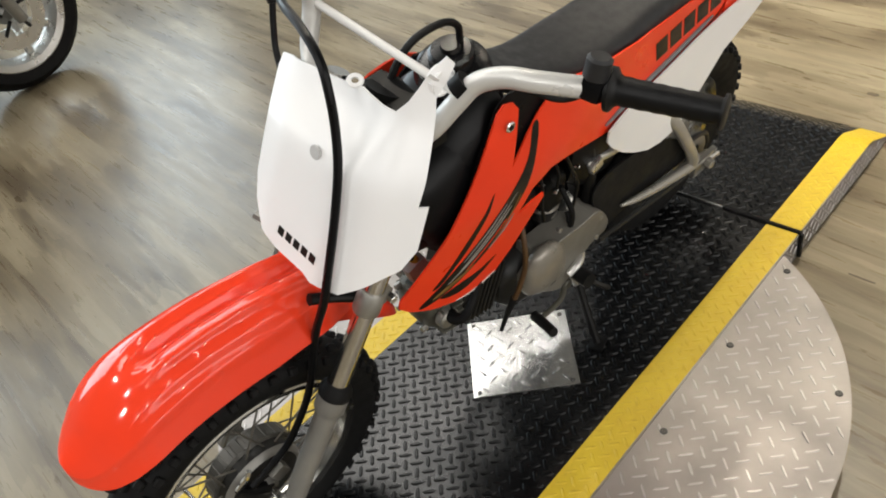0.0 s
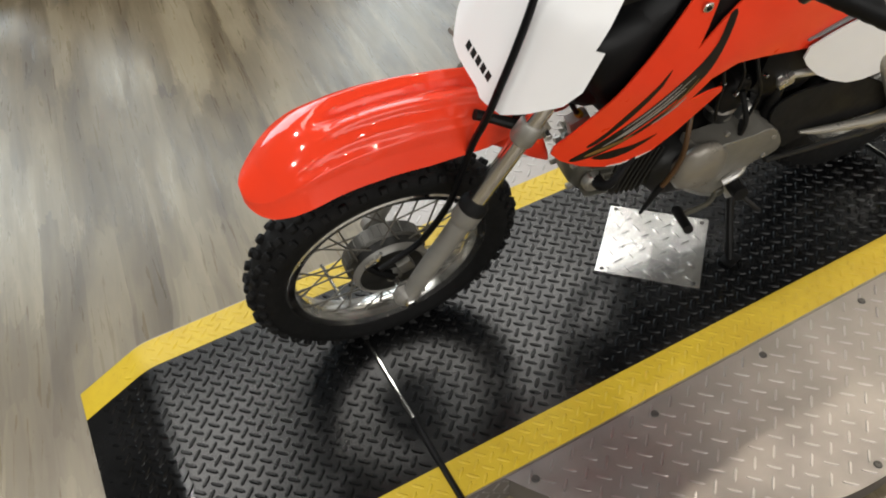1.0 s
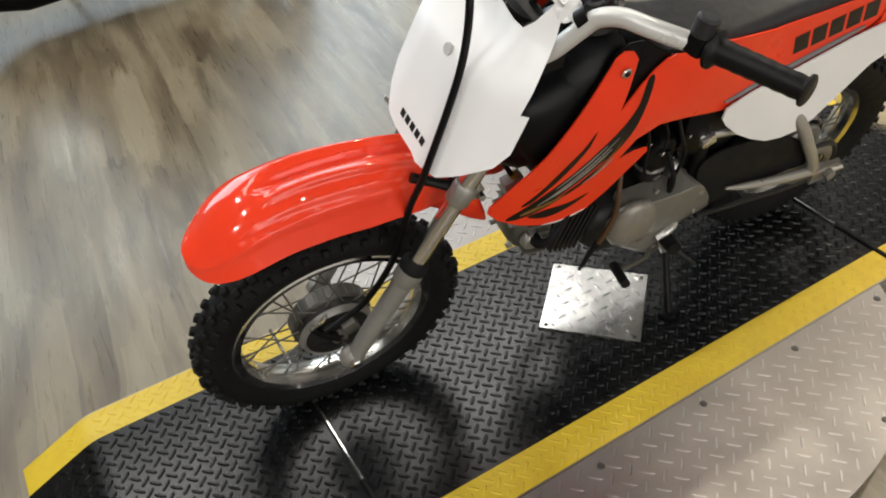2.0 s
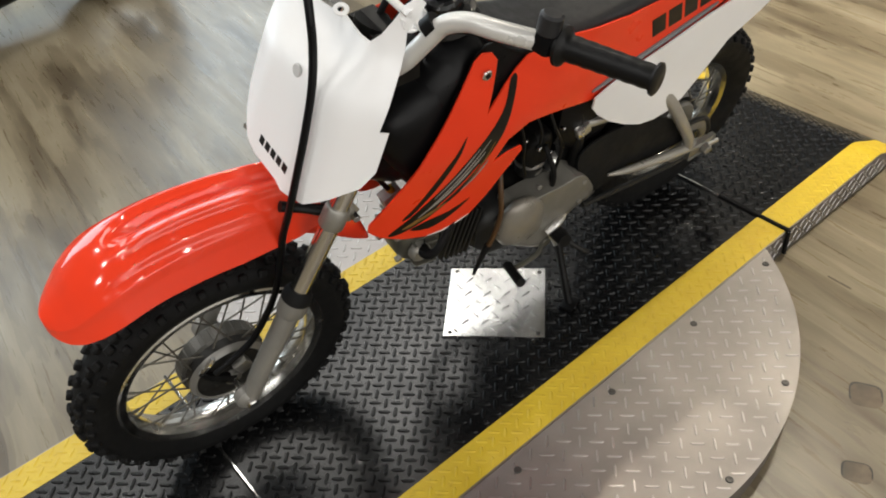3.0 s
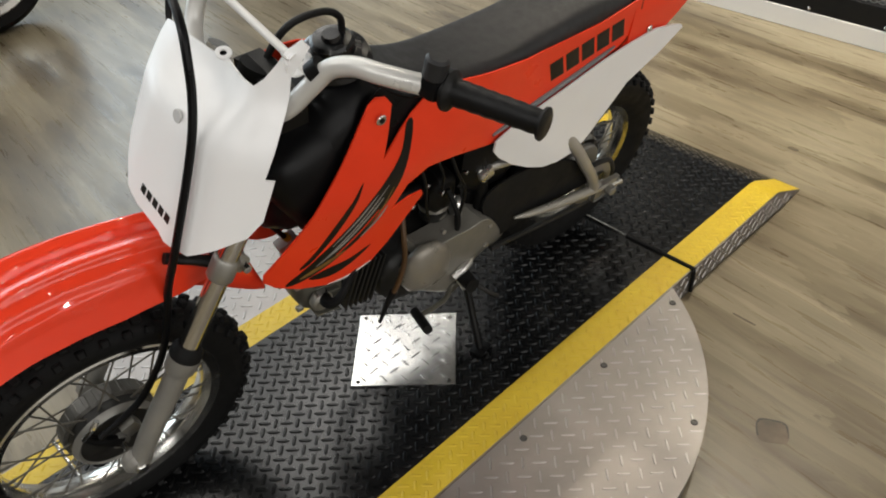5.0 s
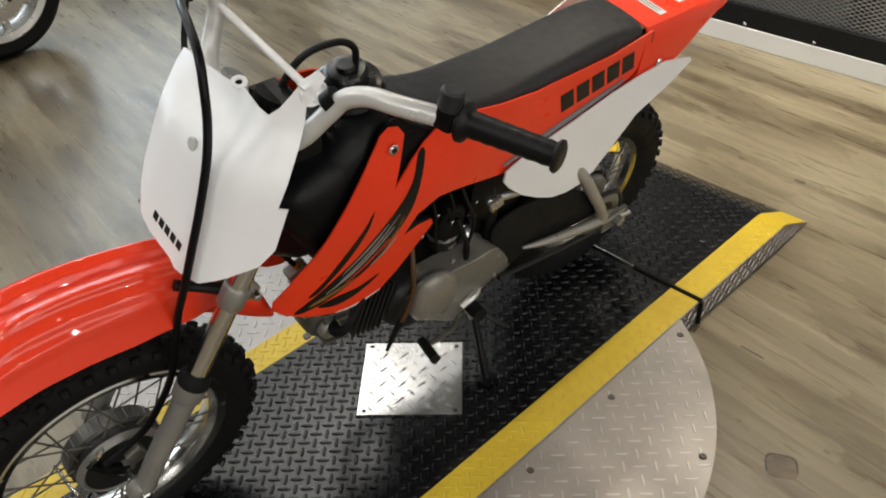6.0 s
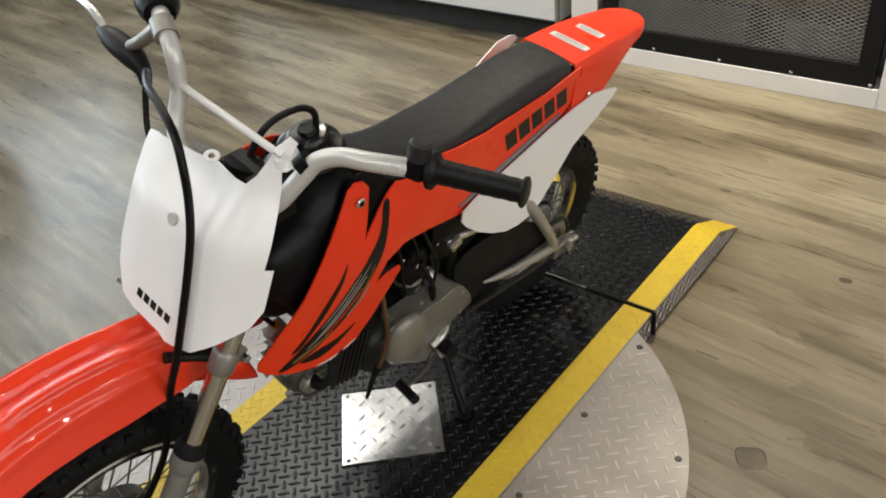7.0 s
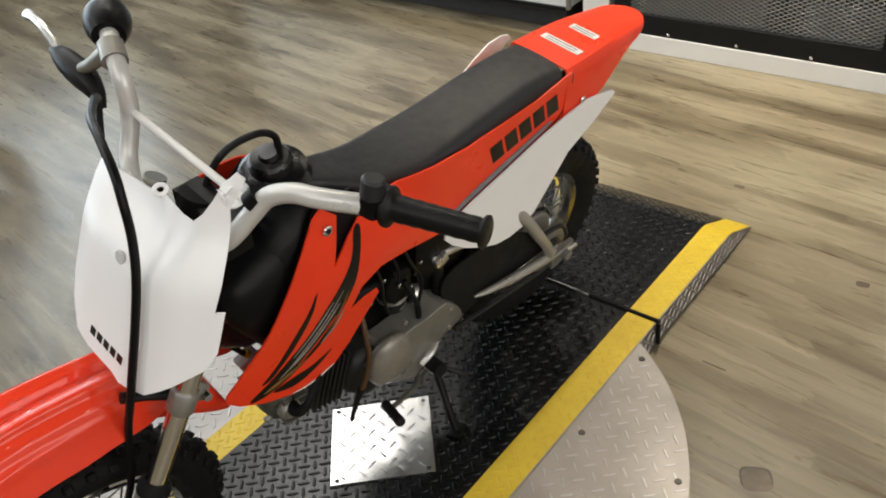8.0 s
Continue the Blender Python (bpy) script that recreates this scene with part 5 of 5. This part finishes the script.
# foot pegs, shift lever, side stand
part("foot_peg", tube([(0.385, 0.075, 0.213), (0.395, 0.105, 0.222), (0.402, 0.112, 0.225)], [0.009, 0.009, 0.017], 14, 2), CAST, bike)
part("peg_rubber", tube([(0.398, 0.100, 0.226), (0.404, 0.138, 0.236)], [0.0145, 0.0145], 18, 1), RUBBER, bike, "black rubber foot peg")
part("peg_bracket", tube([(0.36, 0.07, 0.25), (0.372, 0.088, 0.245), (0.395, 0.1, 0.248), (0.42, 0.1, 0.235)], [0.008, 0.009, 0.009, 0.007], 10, 4), ALU, bike, "bare metal peg bracket")
part("peg_stay", tube([(0.37, -0.09, 0.205), (0.372, 0.0, 0.195), (0.375, 0.085, 0.205)], 0.011, 12, 4), STEEL_BLACK, bike)
shift = part("shift_lever", tube([(0.412, 0.09, 0.196), (0.44, 0.108, 0.194), (0.48, 0.115, 0.20), (0.52, 0.118, 0.208)], [0.0055, 0.005, 0.005, 0.0055], 10, 4), HEADCAST, bike, "grey metal shift lever")
part("shift_peg", tube([(0.52, 0.108, 0.214), (0.536, 0.165, 0.236)], 0.0095, 14, 1), RUBBER, shift, "black rubber shift peg")
part("lever_clamp", disc(0.012, 0.016, pose(0.412, 0.092, 0.195, 90, 0, 0), 16), HEADCAST, shift)
stand = part("side_stand", tube([(0.365, 0.085, 0.165), (0.372, 0.115, 0.12), (0.380, 0.150, 0.075), (0.384, 0.172, 0.046)], [0.010, 0.0085, 0.008, 0.008], 10, 4), STEEL_BLACK, bike, "black steel side stand leg")
part("stand_foot", box(0.04, 0.03, 0.006, BIKE.inverted() @ pose(*(BIKE @ Vector((0.384, 0.174, 0.0445))).xy, H + 0.0045, 0, 0, 15), 0.002), STEEL_BLACK, stand)
part("stand_pivot", disc(0.016, 0.02, pose(0.364, 0.088, 0.162, 60, 0, 0), 20), CAST, stand)
part("stand_spring", tube([(0.36, 0.095, 0.17), (0.34, 0.115, 0.15), (0.32, 0.128, 0.13), (0.31, 0.128, 0.12)], 0.005, 8, 4), CASTDARK, bike, "grey stand spring")
part("overflow_hose", tube([(0.53, 0.06, 0.46), (0.541, 0.085, 0.41), (0.54, 0.09, 0.36), (0.551, 0.09, 0.305), (0.560, 0.088, 0.28)], 0.0048, 10, 5), BROWN_HOSE, bike, "dark brown overflow hose")
part("overflow_hose_end", tube([(0.558, 0.088, 0.284), (0.568, 0.087, 0.262), (0.584, 0.086, 0.21)], [0.007, 0.0058, 0.0035], 10, 4), RUBBER, bike)
# wiring behind the plate
for k, pts in enumerate(([(0.728, 0.045, 0.605), (0.733, 0.035, 0.575), (0.755, 0.03, 0.568), (0.762, 0.03, 0.552), (0.750, 0.03, 0.529), (0.739, 0.03, 0.507), (0.729, 0.03, 0.490)],
                         [(0.742, 0.03, 0.585), (0.752, 0.036, 0.560), (0.744, 0.038, 0.538), (0.733, 0.036, 0.548), (0.738, 0.034, 0.566)],
                         [(0.744, 0.06, 0.611), (0.728, 0.062, 0.575), (0.710, 0.06, 0.534), (0.69, 0.05, 0.50)])):
    part("wiring_loom", tube(pts, (0.0045, 0.0018, 0.0028)[k], 8, 5), GRIP, bike)
part("wire_plug", box(0.036, 0.022, 0.05, pose(0.726, 0.028, 0.468, 0, 18, 0), 0.004), plain("grey_plug", (0.42, 0.46, 0.46), 0.5), bike, "pale grey wiring connector block")
part("plug_cap", box(0.03, 0.024, 0.012, pose(0.728, 0.030, 0.440, 0, 18, 0), 0.003), plain("teal_plug", (0.10, 0.20, 0.19), 0.45), bike, "teal wiring connector cap")
part("plug_tape", tube([(0.735, 0.03, 0.502), (0.729, 0.03, 0.492)], 0.0065, 10, 1), YELLOW, bike)

# ---- mesh door, wall and cabinet behind ----
FX = -2.057
slab("wall_1", 0.1, 5.55, CEIL, (FX - 0.05, 0.42 + 2.775, CEIL / 2), WALL, label="white painted showroom partition", category="wall")
slab("wall_2", 0.1, 0.115, CEIL, (FX - 0.05, -0.7125, CEIL / 2), WALL, label="white painted door post", category="wall")
slab("wall_3", 0.1, 1.075, CEIL - 2.12, (FX - 0.05, -0.1175, (CEIL + 2.12) / 2), WALL, label="white painted wall over the mesh door", category="wall")
sill = slab("sill", 0.11, 1.075, 0.07, (FX - 0.052, -0.1175, 0.035), WALL, label="white painted threshold board", category="sill", bevel=0.003)
door = empty("mesh_door", pose(FX + 0.016, -0.115, 0.071), "black steel framed door filled with expanded metal mesh", "door", kind="structure")
DW, DH = 1.03, 2.03
for nm, sy, sz, y, z in (("frame_rail", DW, 0.075, 0, 0.0375), ("frame_rail", DW, 0.075, 0, DH - 0.0375), ("frame_stile", 0.06, DH - 0.15, -DW / 2 + 0.03, DH / 2), ("frame_stile", 0.06, DH - 0.15, DW / 2 - 0.03, DH / 2)):
    part(nm, box(0.03, sy, sz, pose(-0.03, y, z), 0.002), MESH_BLACK, door, smooth=0)
bolt = None
for y in (-0.285, -0.02, 0.242, 0.505):
    m = pose(-0.013, y, 0.012, 0, 90, 0)
    if bolt is None:
        bolt = part("frame_bolt", disc(0.006, 0.006, Matrix(), 12), CHROME, door, "", m)
    else:
        share(bolt, door, m)
bm = bmesh.new()
y0, y1, z0, z1 = -DW / 2 + 0.05, DW / 2 - 0.05, 0.06, DH - 0.06
slope = 0.5
for sgn in (1, -1):
    c = z0 - (y1 - y0) * slope
    while c < z1 + (y1 - y0) * slope:
        # line z = c + sgn * slope * (y - y0)
        ends = []
        for y in (y0, y1):
            ends.append((y, c + sgn * slope * (y - y0)))
        (ya, za), (yb, zb) = ends
        def clip(y, z):
            zc = min(max(z, z0), z1)
            return (y0 + (zc - c) / (sgn * slope) if zc != z else y, zc)
        if max(za, zb) > z0 and min(za, zb) < z1:
            (ya, za), (yb, zb) = clip(ya, za), clip(yb, zb)
            L = math.hypot(yb - ya, zb - za)
            if L > 0.02:
                box(0.003, L, 0.0030, pose(-0.038 + 0.001 * sgn, (ya + yb) / 2, (za + zb) / 2, math.degrees(math.atan2(zb - za, yb - ya)), 0, 0), 0, bm)
        c += 0.0145
tagged(part("expanded_mesh", bm, MESH_GREY, door, smooth=0), kind="stuff")
# store room things behind the mesh
shelf = empty("storage_rack", pose(FX - 0.45, -0.1, 0), "brown timber storage rack behind the mesh door", "rack")
for y in (-0.75, 0.12, 0.72):
    part("post", box(0.045, 0.06, 1.9, pose(0.12, y, 0.95), 0.003), WOOD, shelf, smooth=0)
for z in (0.30, 0.85, 1.4):
    part("shelf_board", box(0.3, 1.6, 0.035, pose(0, 0, z), 0.003), WOOD, shelf, smooth=0)
part("front_rail", box(0.025, 1.6, 0.07, pose(0.16, 0, 0.24), 0.003), WOOD, shelf, smooth=0)
for y, w, h, mt, nm, lb in ((-0.45, 0.45, 0.3, LILAC, "folded_tarpaulin", "lilac grey folded tarpaulin on the rack shelf"), (0.35, 0.4, 0.3, GREYBOX, "cardboard_box", "grey cardboard box on the rack shelf")):
    b = part(nm, box(0.24, w, h, bevel=0.012), mt)
    b.location = (FX - 0.45, y - 0.1, 0.3185 + h / 2)
    tagged(b, lb, nm.split("_")[-1])
for y, w, h in ((-0.4, 0.5, 0.18), (0.3, 0.6, 0.16)):
    b = part("cardboard_box", box(0.26, w, h, bevel=0.004), GREYBOX)
    b.location = (FX - 0.42, y, 0.001 + h / 2)
    tagged(b, "grey storage box on the floor behind the mesh", "box", "boxes under the rack")
# white cabinet
cab = empty("cabinet", pose(FX, -0.83, 0), "long white laminate cabinet over a plinth painted dark for shade", "cabinet")
part("body", box(0.5, 2.2, 0.95, pose(-0.25, -1.12, 0.118 + 0.475), 0.002), CABINET, cab, smooth=0)
# plinth painted dark for toe-space shade; black strip draws the dark bottom line
part("plinth", box(0.4, 2.1, 0.116, pose(-0.28, -1.12, 0.059)), TOE_SHADE, cab, smooth=0)
part("edge_strip", box(0.02, 0.012, 0.95, pose(-0.008, -0.012, 0.593), 0.002), CAST, cab, smooth=0)
part("bottom_strip", box(0.012, 2.2, 0.014, pose(0.007, -1.12, 0.125), 0.001), STEEL_BLACK, cab, smooth=0)

# ---- second motorcycle, its front wheel in view ----
other = empty("motorcycle", pose(-0.13, -2.52, 0, 0, 0, 7), "parked road motorcycle with silver alloy front wheel", "motorcycle")
R2 = 0.298
hub2 = part("front_wheel", lathe([(0.0001, -0.06), (0.02, -0.06), (0.035, -0.04), (0.045, -0.03), (0.045, 0.03), (0.035, 0.04), (0.02, 0.06), (0.0001, 0.06)], 32), CAST, other, "silver alloy wheel with slick black tyre", pose(0, 0, R2))
part("tyre", lathe([(0.215, -0.04), (0.225, -0.052), (0.262, -0.058), (0.285, -0.04), (0.297, -0.015), (0.298, 0), (0.297, 0.015), (0.285, 0.04), (0.262, 0.058), (0.225, 0.052), (0.215, 0.04)], 72), RUBBER, hub2, "black road tyre")
part("rim", lathe([(0.19, -0.02), (0.2, -0.04), (0.222, -0.046), (0.226, -0.05), (0.219, -0.053), (0.195, -0.046), (0.18, -0.02), (0.18, 0.02), (0.195, 0.046), (0.219, 0.053), (0.226, 0.05), (0.222, 0.046), (0.2, 0.04), (0.19, 0.02), (0.19, -0.02)], 72), ALU, hub2, "polished alloy rim")
for i in range(3):
    for d in (-1, 1):
        a = 2 * math.pi * i / 3 + d * 0.2
        part("wheel_spoke", tube([(0.04 * math.cos(a), 0, 0.04 * math.sin(a)), (0.11 * math.cos(a + d * 0.1), 0, 0.11 * math.sin(a + d * 0.1)), (0.19 * math.cos(a + d * 0.18), 0, 0.19 * math.sin(a + d * 0.18))], [0.018, 0.014, 0.017], 10, 4), ALU, hub2)
for s in (1, -1):
    dk = part("brake_disc", lathe([(0.085, s * 0.062), (0.135, s * 0.062), (0.135, s * 0.066), (0.085, s * 0.066), (0.085, s * 0.062)], 48), ALU, hub2, "drilled metal brake disc")
    for i in range(5):
        a = 2 * math.pi * i / 5
        part("disc_carrier", tube([(0.03 * math.cos(a), s * 0.055, 0.03 * math.sin(a)), (0.09 * math.cos(a + 0.35), s * 0.064, 0.09 * math.sin(a + 0.35))], 0.007, 8, 1), STEEL_BLACK, dk)
    part("fork_slider", tube([(-0.02, s * 0.1, R2 - 0.03), (0.05, s * 0.1, R2 + 0.22), (0.10, s * 0.1, R2 + 0.4)], [0.022, 0.028, 0.028], 14, 3), CAST, other)
    part("fork_tube", tube([(0.10, s * 0.1, R2 + 0.4), (0.22, s * 0.1, R2 + 0.8)], 0.02, 14, 1), CHROME, other)
part("fork_bridge", box(0.06, 0.24, 0.04, pose(0.2, 0, R2 + 0.72), 0.006), STEEL_BLACK, other)
part("front_fender", loft([[(0.325 * math.cos(a), y, R2 + 0.325 * math.sin(a) - 0.02 * (y / 0.07) ** 2 + k) for y, k in ((-0.07, 0), (-0.04, 0), (0, 0), (0.04, 0), (0.07, 0), (0.07, 0.004), (0.04, 0.004), (0, 0.004), (-0.04, 0.004), (-0.07, 0.004))] for a in [radians(30 + 110 * i / 14) for i in range(15)]]), BLACKPL, other, smooth=60)

# the rest of it, out of view, added to block window glare on the floor
part("fork_leg_cover", box(0.1, 0.2, 0.2, pose(0.2, 0, R2 + 0.5, 0, -20, 0), 0.03), BLACKPL, other)
part("engine", blob([(0.34, -0.15, 0.15, 0.22, 0.5), (0.38, -0.13, 0.13, 0.16, 0.6), (0.62, -0.15, 0.15, 0.14, 0.62), (0.8, -0.13, 0.13, 0.18, 0.55), (0.84, -0.12, 0.12, 0.24, 0.45)], 5), CASTDARK, other, "dark cast engine block", smooth=50)
part("lower_fairing", blob([(0.14, -0.1, 0.1, 0.22, 0.3), (0.2, -0.12, 0.12, 0.12, 0.5), (0.5, -0.14, 0.14, 0.1, 0.45), (0.9, -0.14, 0.14, 0.1, 0.42), (1.05, -0.12, 0.12, 0.14, 0.34)], 4), BLACKPL, other, "black lower fairing added to block window glare", smooth=60)
part("radiator", box(0.05, 0.3, 0.3, pose(0.31, 0, 0.55, 0, -12, 0), 0.01), STEEL_BLACK, other)
part("fuel_tank", blob([(0.26, -0.06, 0.06, 0.78, 0.9), (0.34, -0.13, 0.13, 0.68, 0.98), (0.5, -0.16, 0.16, 0.64, 1.02), (0.68, -0.13, 0.13, 0.64, 0.95), (0.78, -0.08, 0.08, 0.68, 0.86)], 2.8), BLACKPL, other, "black fuel tank", smooth=60)
part("seat", blob([(0.74, -0.08, 0.08, 0.72, 0.8), (0.8, -0.12, 0.12, 0.7, 0.82), (1.05, -0.13, 0.13, 0.7, 0.83), (1.35, -0.1, 0.1, 0.76, 0.88), (1.45, -0.05, 0.05, 0.8, 0.86)], 3), SEAT, other, smooth=60)
part("frame_beam", tube([(0.22, 0, 0.92), (0.4, 0.1, 0.7), (0.75, 0.12, 0.5), (0.88, 0.1, 0.3)], 0.035, 12, 4), STEEL_BLACK, other)
part("frame_beam", tube([(0.22, 0, 0.92), (0.4, -0.1, 0.7), (0.75, -0.12, 0.5), (0.88, -0.1, 0.3)], 0.035, 12, 4), STEEL_BLACK, other)
part("swing_arm", tube([(0.85, 0.12, 0.32), (1.1, 0.12, 0.3), (1.32, 0.11, 0.3)], 0.026, 12, 3), CAST, other)
part("swing_arm", tube([(0.85, -0.12, 0.32), (1.1, -0.12, 0.3), (1.32, -0.11, 0.3)], 0.026, 12, 3), CAST, other)
rear2 = part("rear_wheel", lathe([(0.0001, -0.06), (0.05, -0.05), (0.06, 0), (0.05, 0.05), (0.0001, 0.06)], 32), CAST, other, "alloy rear wheel with black tyre", pose(1.32, 0, 0.3))
part("tyre", lathe([(0.21, -0.06), (0.225, -0.075), (0.27, -0.08), (0.292, -0.045), (0.3, 0), (0.292, 0.045), (0.27, 0.08), (0.225, 0.075), (0.21, 0.06)], 64), RUBBER, rear2)
part("rim", lathe([(0.18, -0.02), (0.2, -0.06), (0.222, -0.064), (0.19, -0.02), (0.19, 0.02), (0.222, 0.064), (0.2, 0.06), (0.18, 0.02), (0.18, -0.02)], 64), ALU, rear2)
for i in range(5):
    a = 2 * math.pi * i / 5
    part("wheel_spoke", tube([(0.05 * math.cos(a), 0, 0.05 * math.sin(a)), (0.19 * math.cos(a), 0, 0.19 * math.sin(a))], 0.016, 8, 1), ALU, rear2)
part("prop_stand", tube([(0.62, -0.16, 0.2), (0.66, -0.22, 0.1), (0.68, -0.26, 0.008)], 0.012, 10, 3), STEEL_BLACK, other)

# frames of the unseen south window and the added north fill window
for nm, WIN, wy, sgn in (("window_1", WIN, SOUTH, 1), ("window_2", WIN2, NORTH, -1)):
    win = empty(nm, pose((WIN[0] + WIN[1]) / 2, wy, WIN[2]), "wide unseen window opening with slim dark frame", "window", kind="structure")
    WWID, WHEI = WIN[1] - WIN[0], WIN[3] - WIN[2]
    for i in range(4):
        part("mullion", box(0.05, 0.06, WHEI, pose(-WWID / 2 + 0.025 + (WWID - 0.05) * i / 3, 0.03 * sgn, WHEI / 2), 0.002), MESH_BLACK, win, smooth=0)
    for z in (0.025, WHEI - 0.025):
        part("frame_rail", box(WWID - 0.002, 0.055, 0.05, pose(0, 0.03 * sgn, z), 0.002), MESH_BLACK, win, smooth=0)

# ---- floor boards ----
PW, PL = 0.178, 1.22
board = None
rest = bmesh.new()
board_bm = box(PW - 0.0001, PL - 0.0001, 0.004)
for i in range(-16, 66):
    x = -2.06 + PW * (i + 0.5)
    if x > 8.8 or x < -4.6:
        continue
    shift = (i * 0.377) % 1.0 * PL
    for j in range(-8, 7):
        y = j * PL + shift
        if y < -7.4 or y > 6.6:
            continue
        m = pose(0, 0, 0, 0, 0, -GRAIN) @ pose(x, y, -0.0021)
        if x < 2.2 and -4.8 < y < 2.2:
            if board is None:
                board = part("plank", board_bm, PLANK, floor, "", m, smooth=0)
                board.matrix_parent_inverse = floor.matrix_basis.inverted()
                board.matrix_basis = m
            else:
                ob = new("plank", board.data)
                ob.parent = floor
                ob.matrix_parent_inverse = floor.matrix_basis.inverted()
                ob.matrix_basis = m
        else:
            box(PW - 0.0001, PL - 0.0001, 0.004, m, 0, rest)
ob = part("planks", rest, PLANK, floor, smooth=0)
ob.matrix_parent_inverse = floor.matrix_basis.inverted()
tagged(ob, kind="stuff")

# dark printed knots in the boards
KNOT = plain("knot_print", (0.095, 0.069, 0.04), 0.42, vary=0.5, scale=60)
KNOT_EDGE = plain("knot_edge", (0.016, 0.012, 0.008), 0.5, vary=0.4, scale=60)
for x, y, a, sx, sy in ((-0.377, 0.637, 30, 0.058, 0.06), (-0.212, 0.713, 30, 0.042, 0.052), (-0.614, 0.445, -2, 0.005, 0.056), (-1.05, 0.62, 10, 0.02, 0.03), (-1.32, 0.2, 0, 0.015, 0.03)):
    ring = [(sx / 2 * math.copysign(abs(math.cos(t)) ** 0.6, math.cos(t)) * (1 + 0.12 * noise.noise((x * 9 + math.cos(t), y, math.sin(t)))), sy / 2 * math.copysign(abs(math.sin(t)) ** 0.6, math.sin(t))) for t in [2 * math.pi * i / 28 for i in range(28)]]
    m = pose(x, y, 0, 0, 0, a)
    def lay(h):
        def place(u, v):
            p = m @ Vector((u, v, h))
            return (p.x, p.y, p.z), (0, 0, 1)
        return place
    def under(ob):
        ob.parent = floor
        ob.matrix_parent_inverse = floor.matrix_basis.inverted()
        return ob
    under(part("knot", sheet(ring, lay(0.0004), 0.0003, 0.05), KNOT, None))
    edge = bmesh.new()
    for i in range(6, 23):
        p, q = ring[i], ring[i + 1]
        w = 0.0042 * (0.4 + abs(noise.noise((i * 0.7, x * 5, y))))
        vs = [edge.verts.new(m @ Vector((c[0] * k, c[1] * k, 0.0009))) for c, k in ((p, 1.0), (q, 1.0), (q, 1 - w / 0.025), (p, 1 - w / 0.025))]
        edge.faces.new(vs)
    under(part("knot_edge", edge, KNOT_EDGE, None))
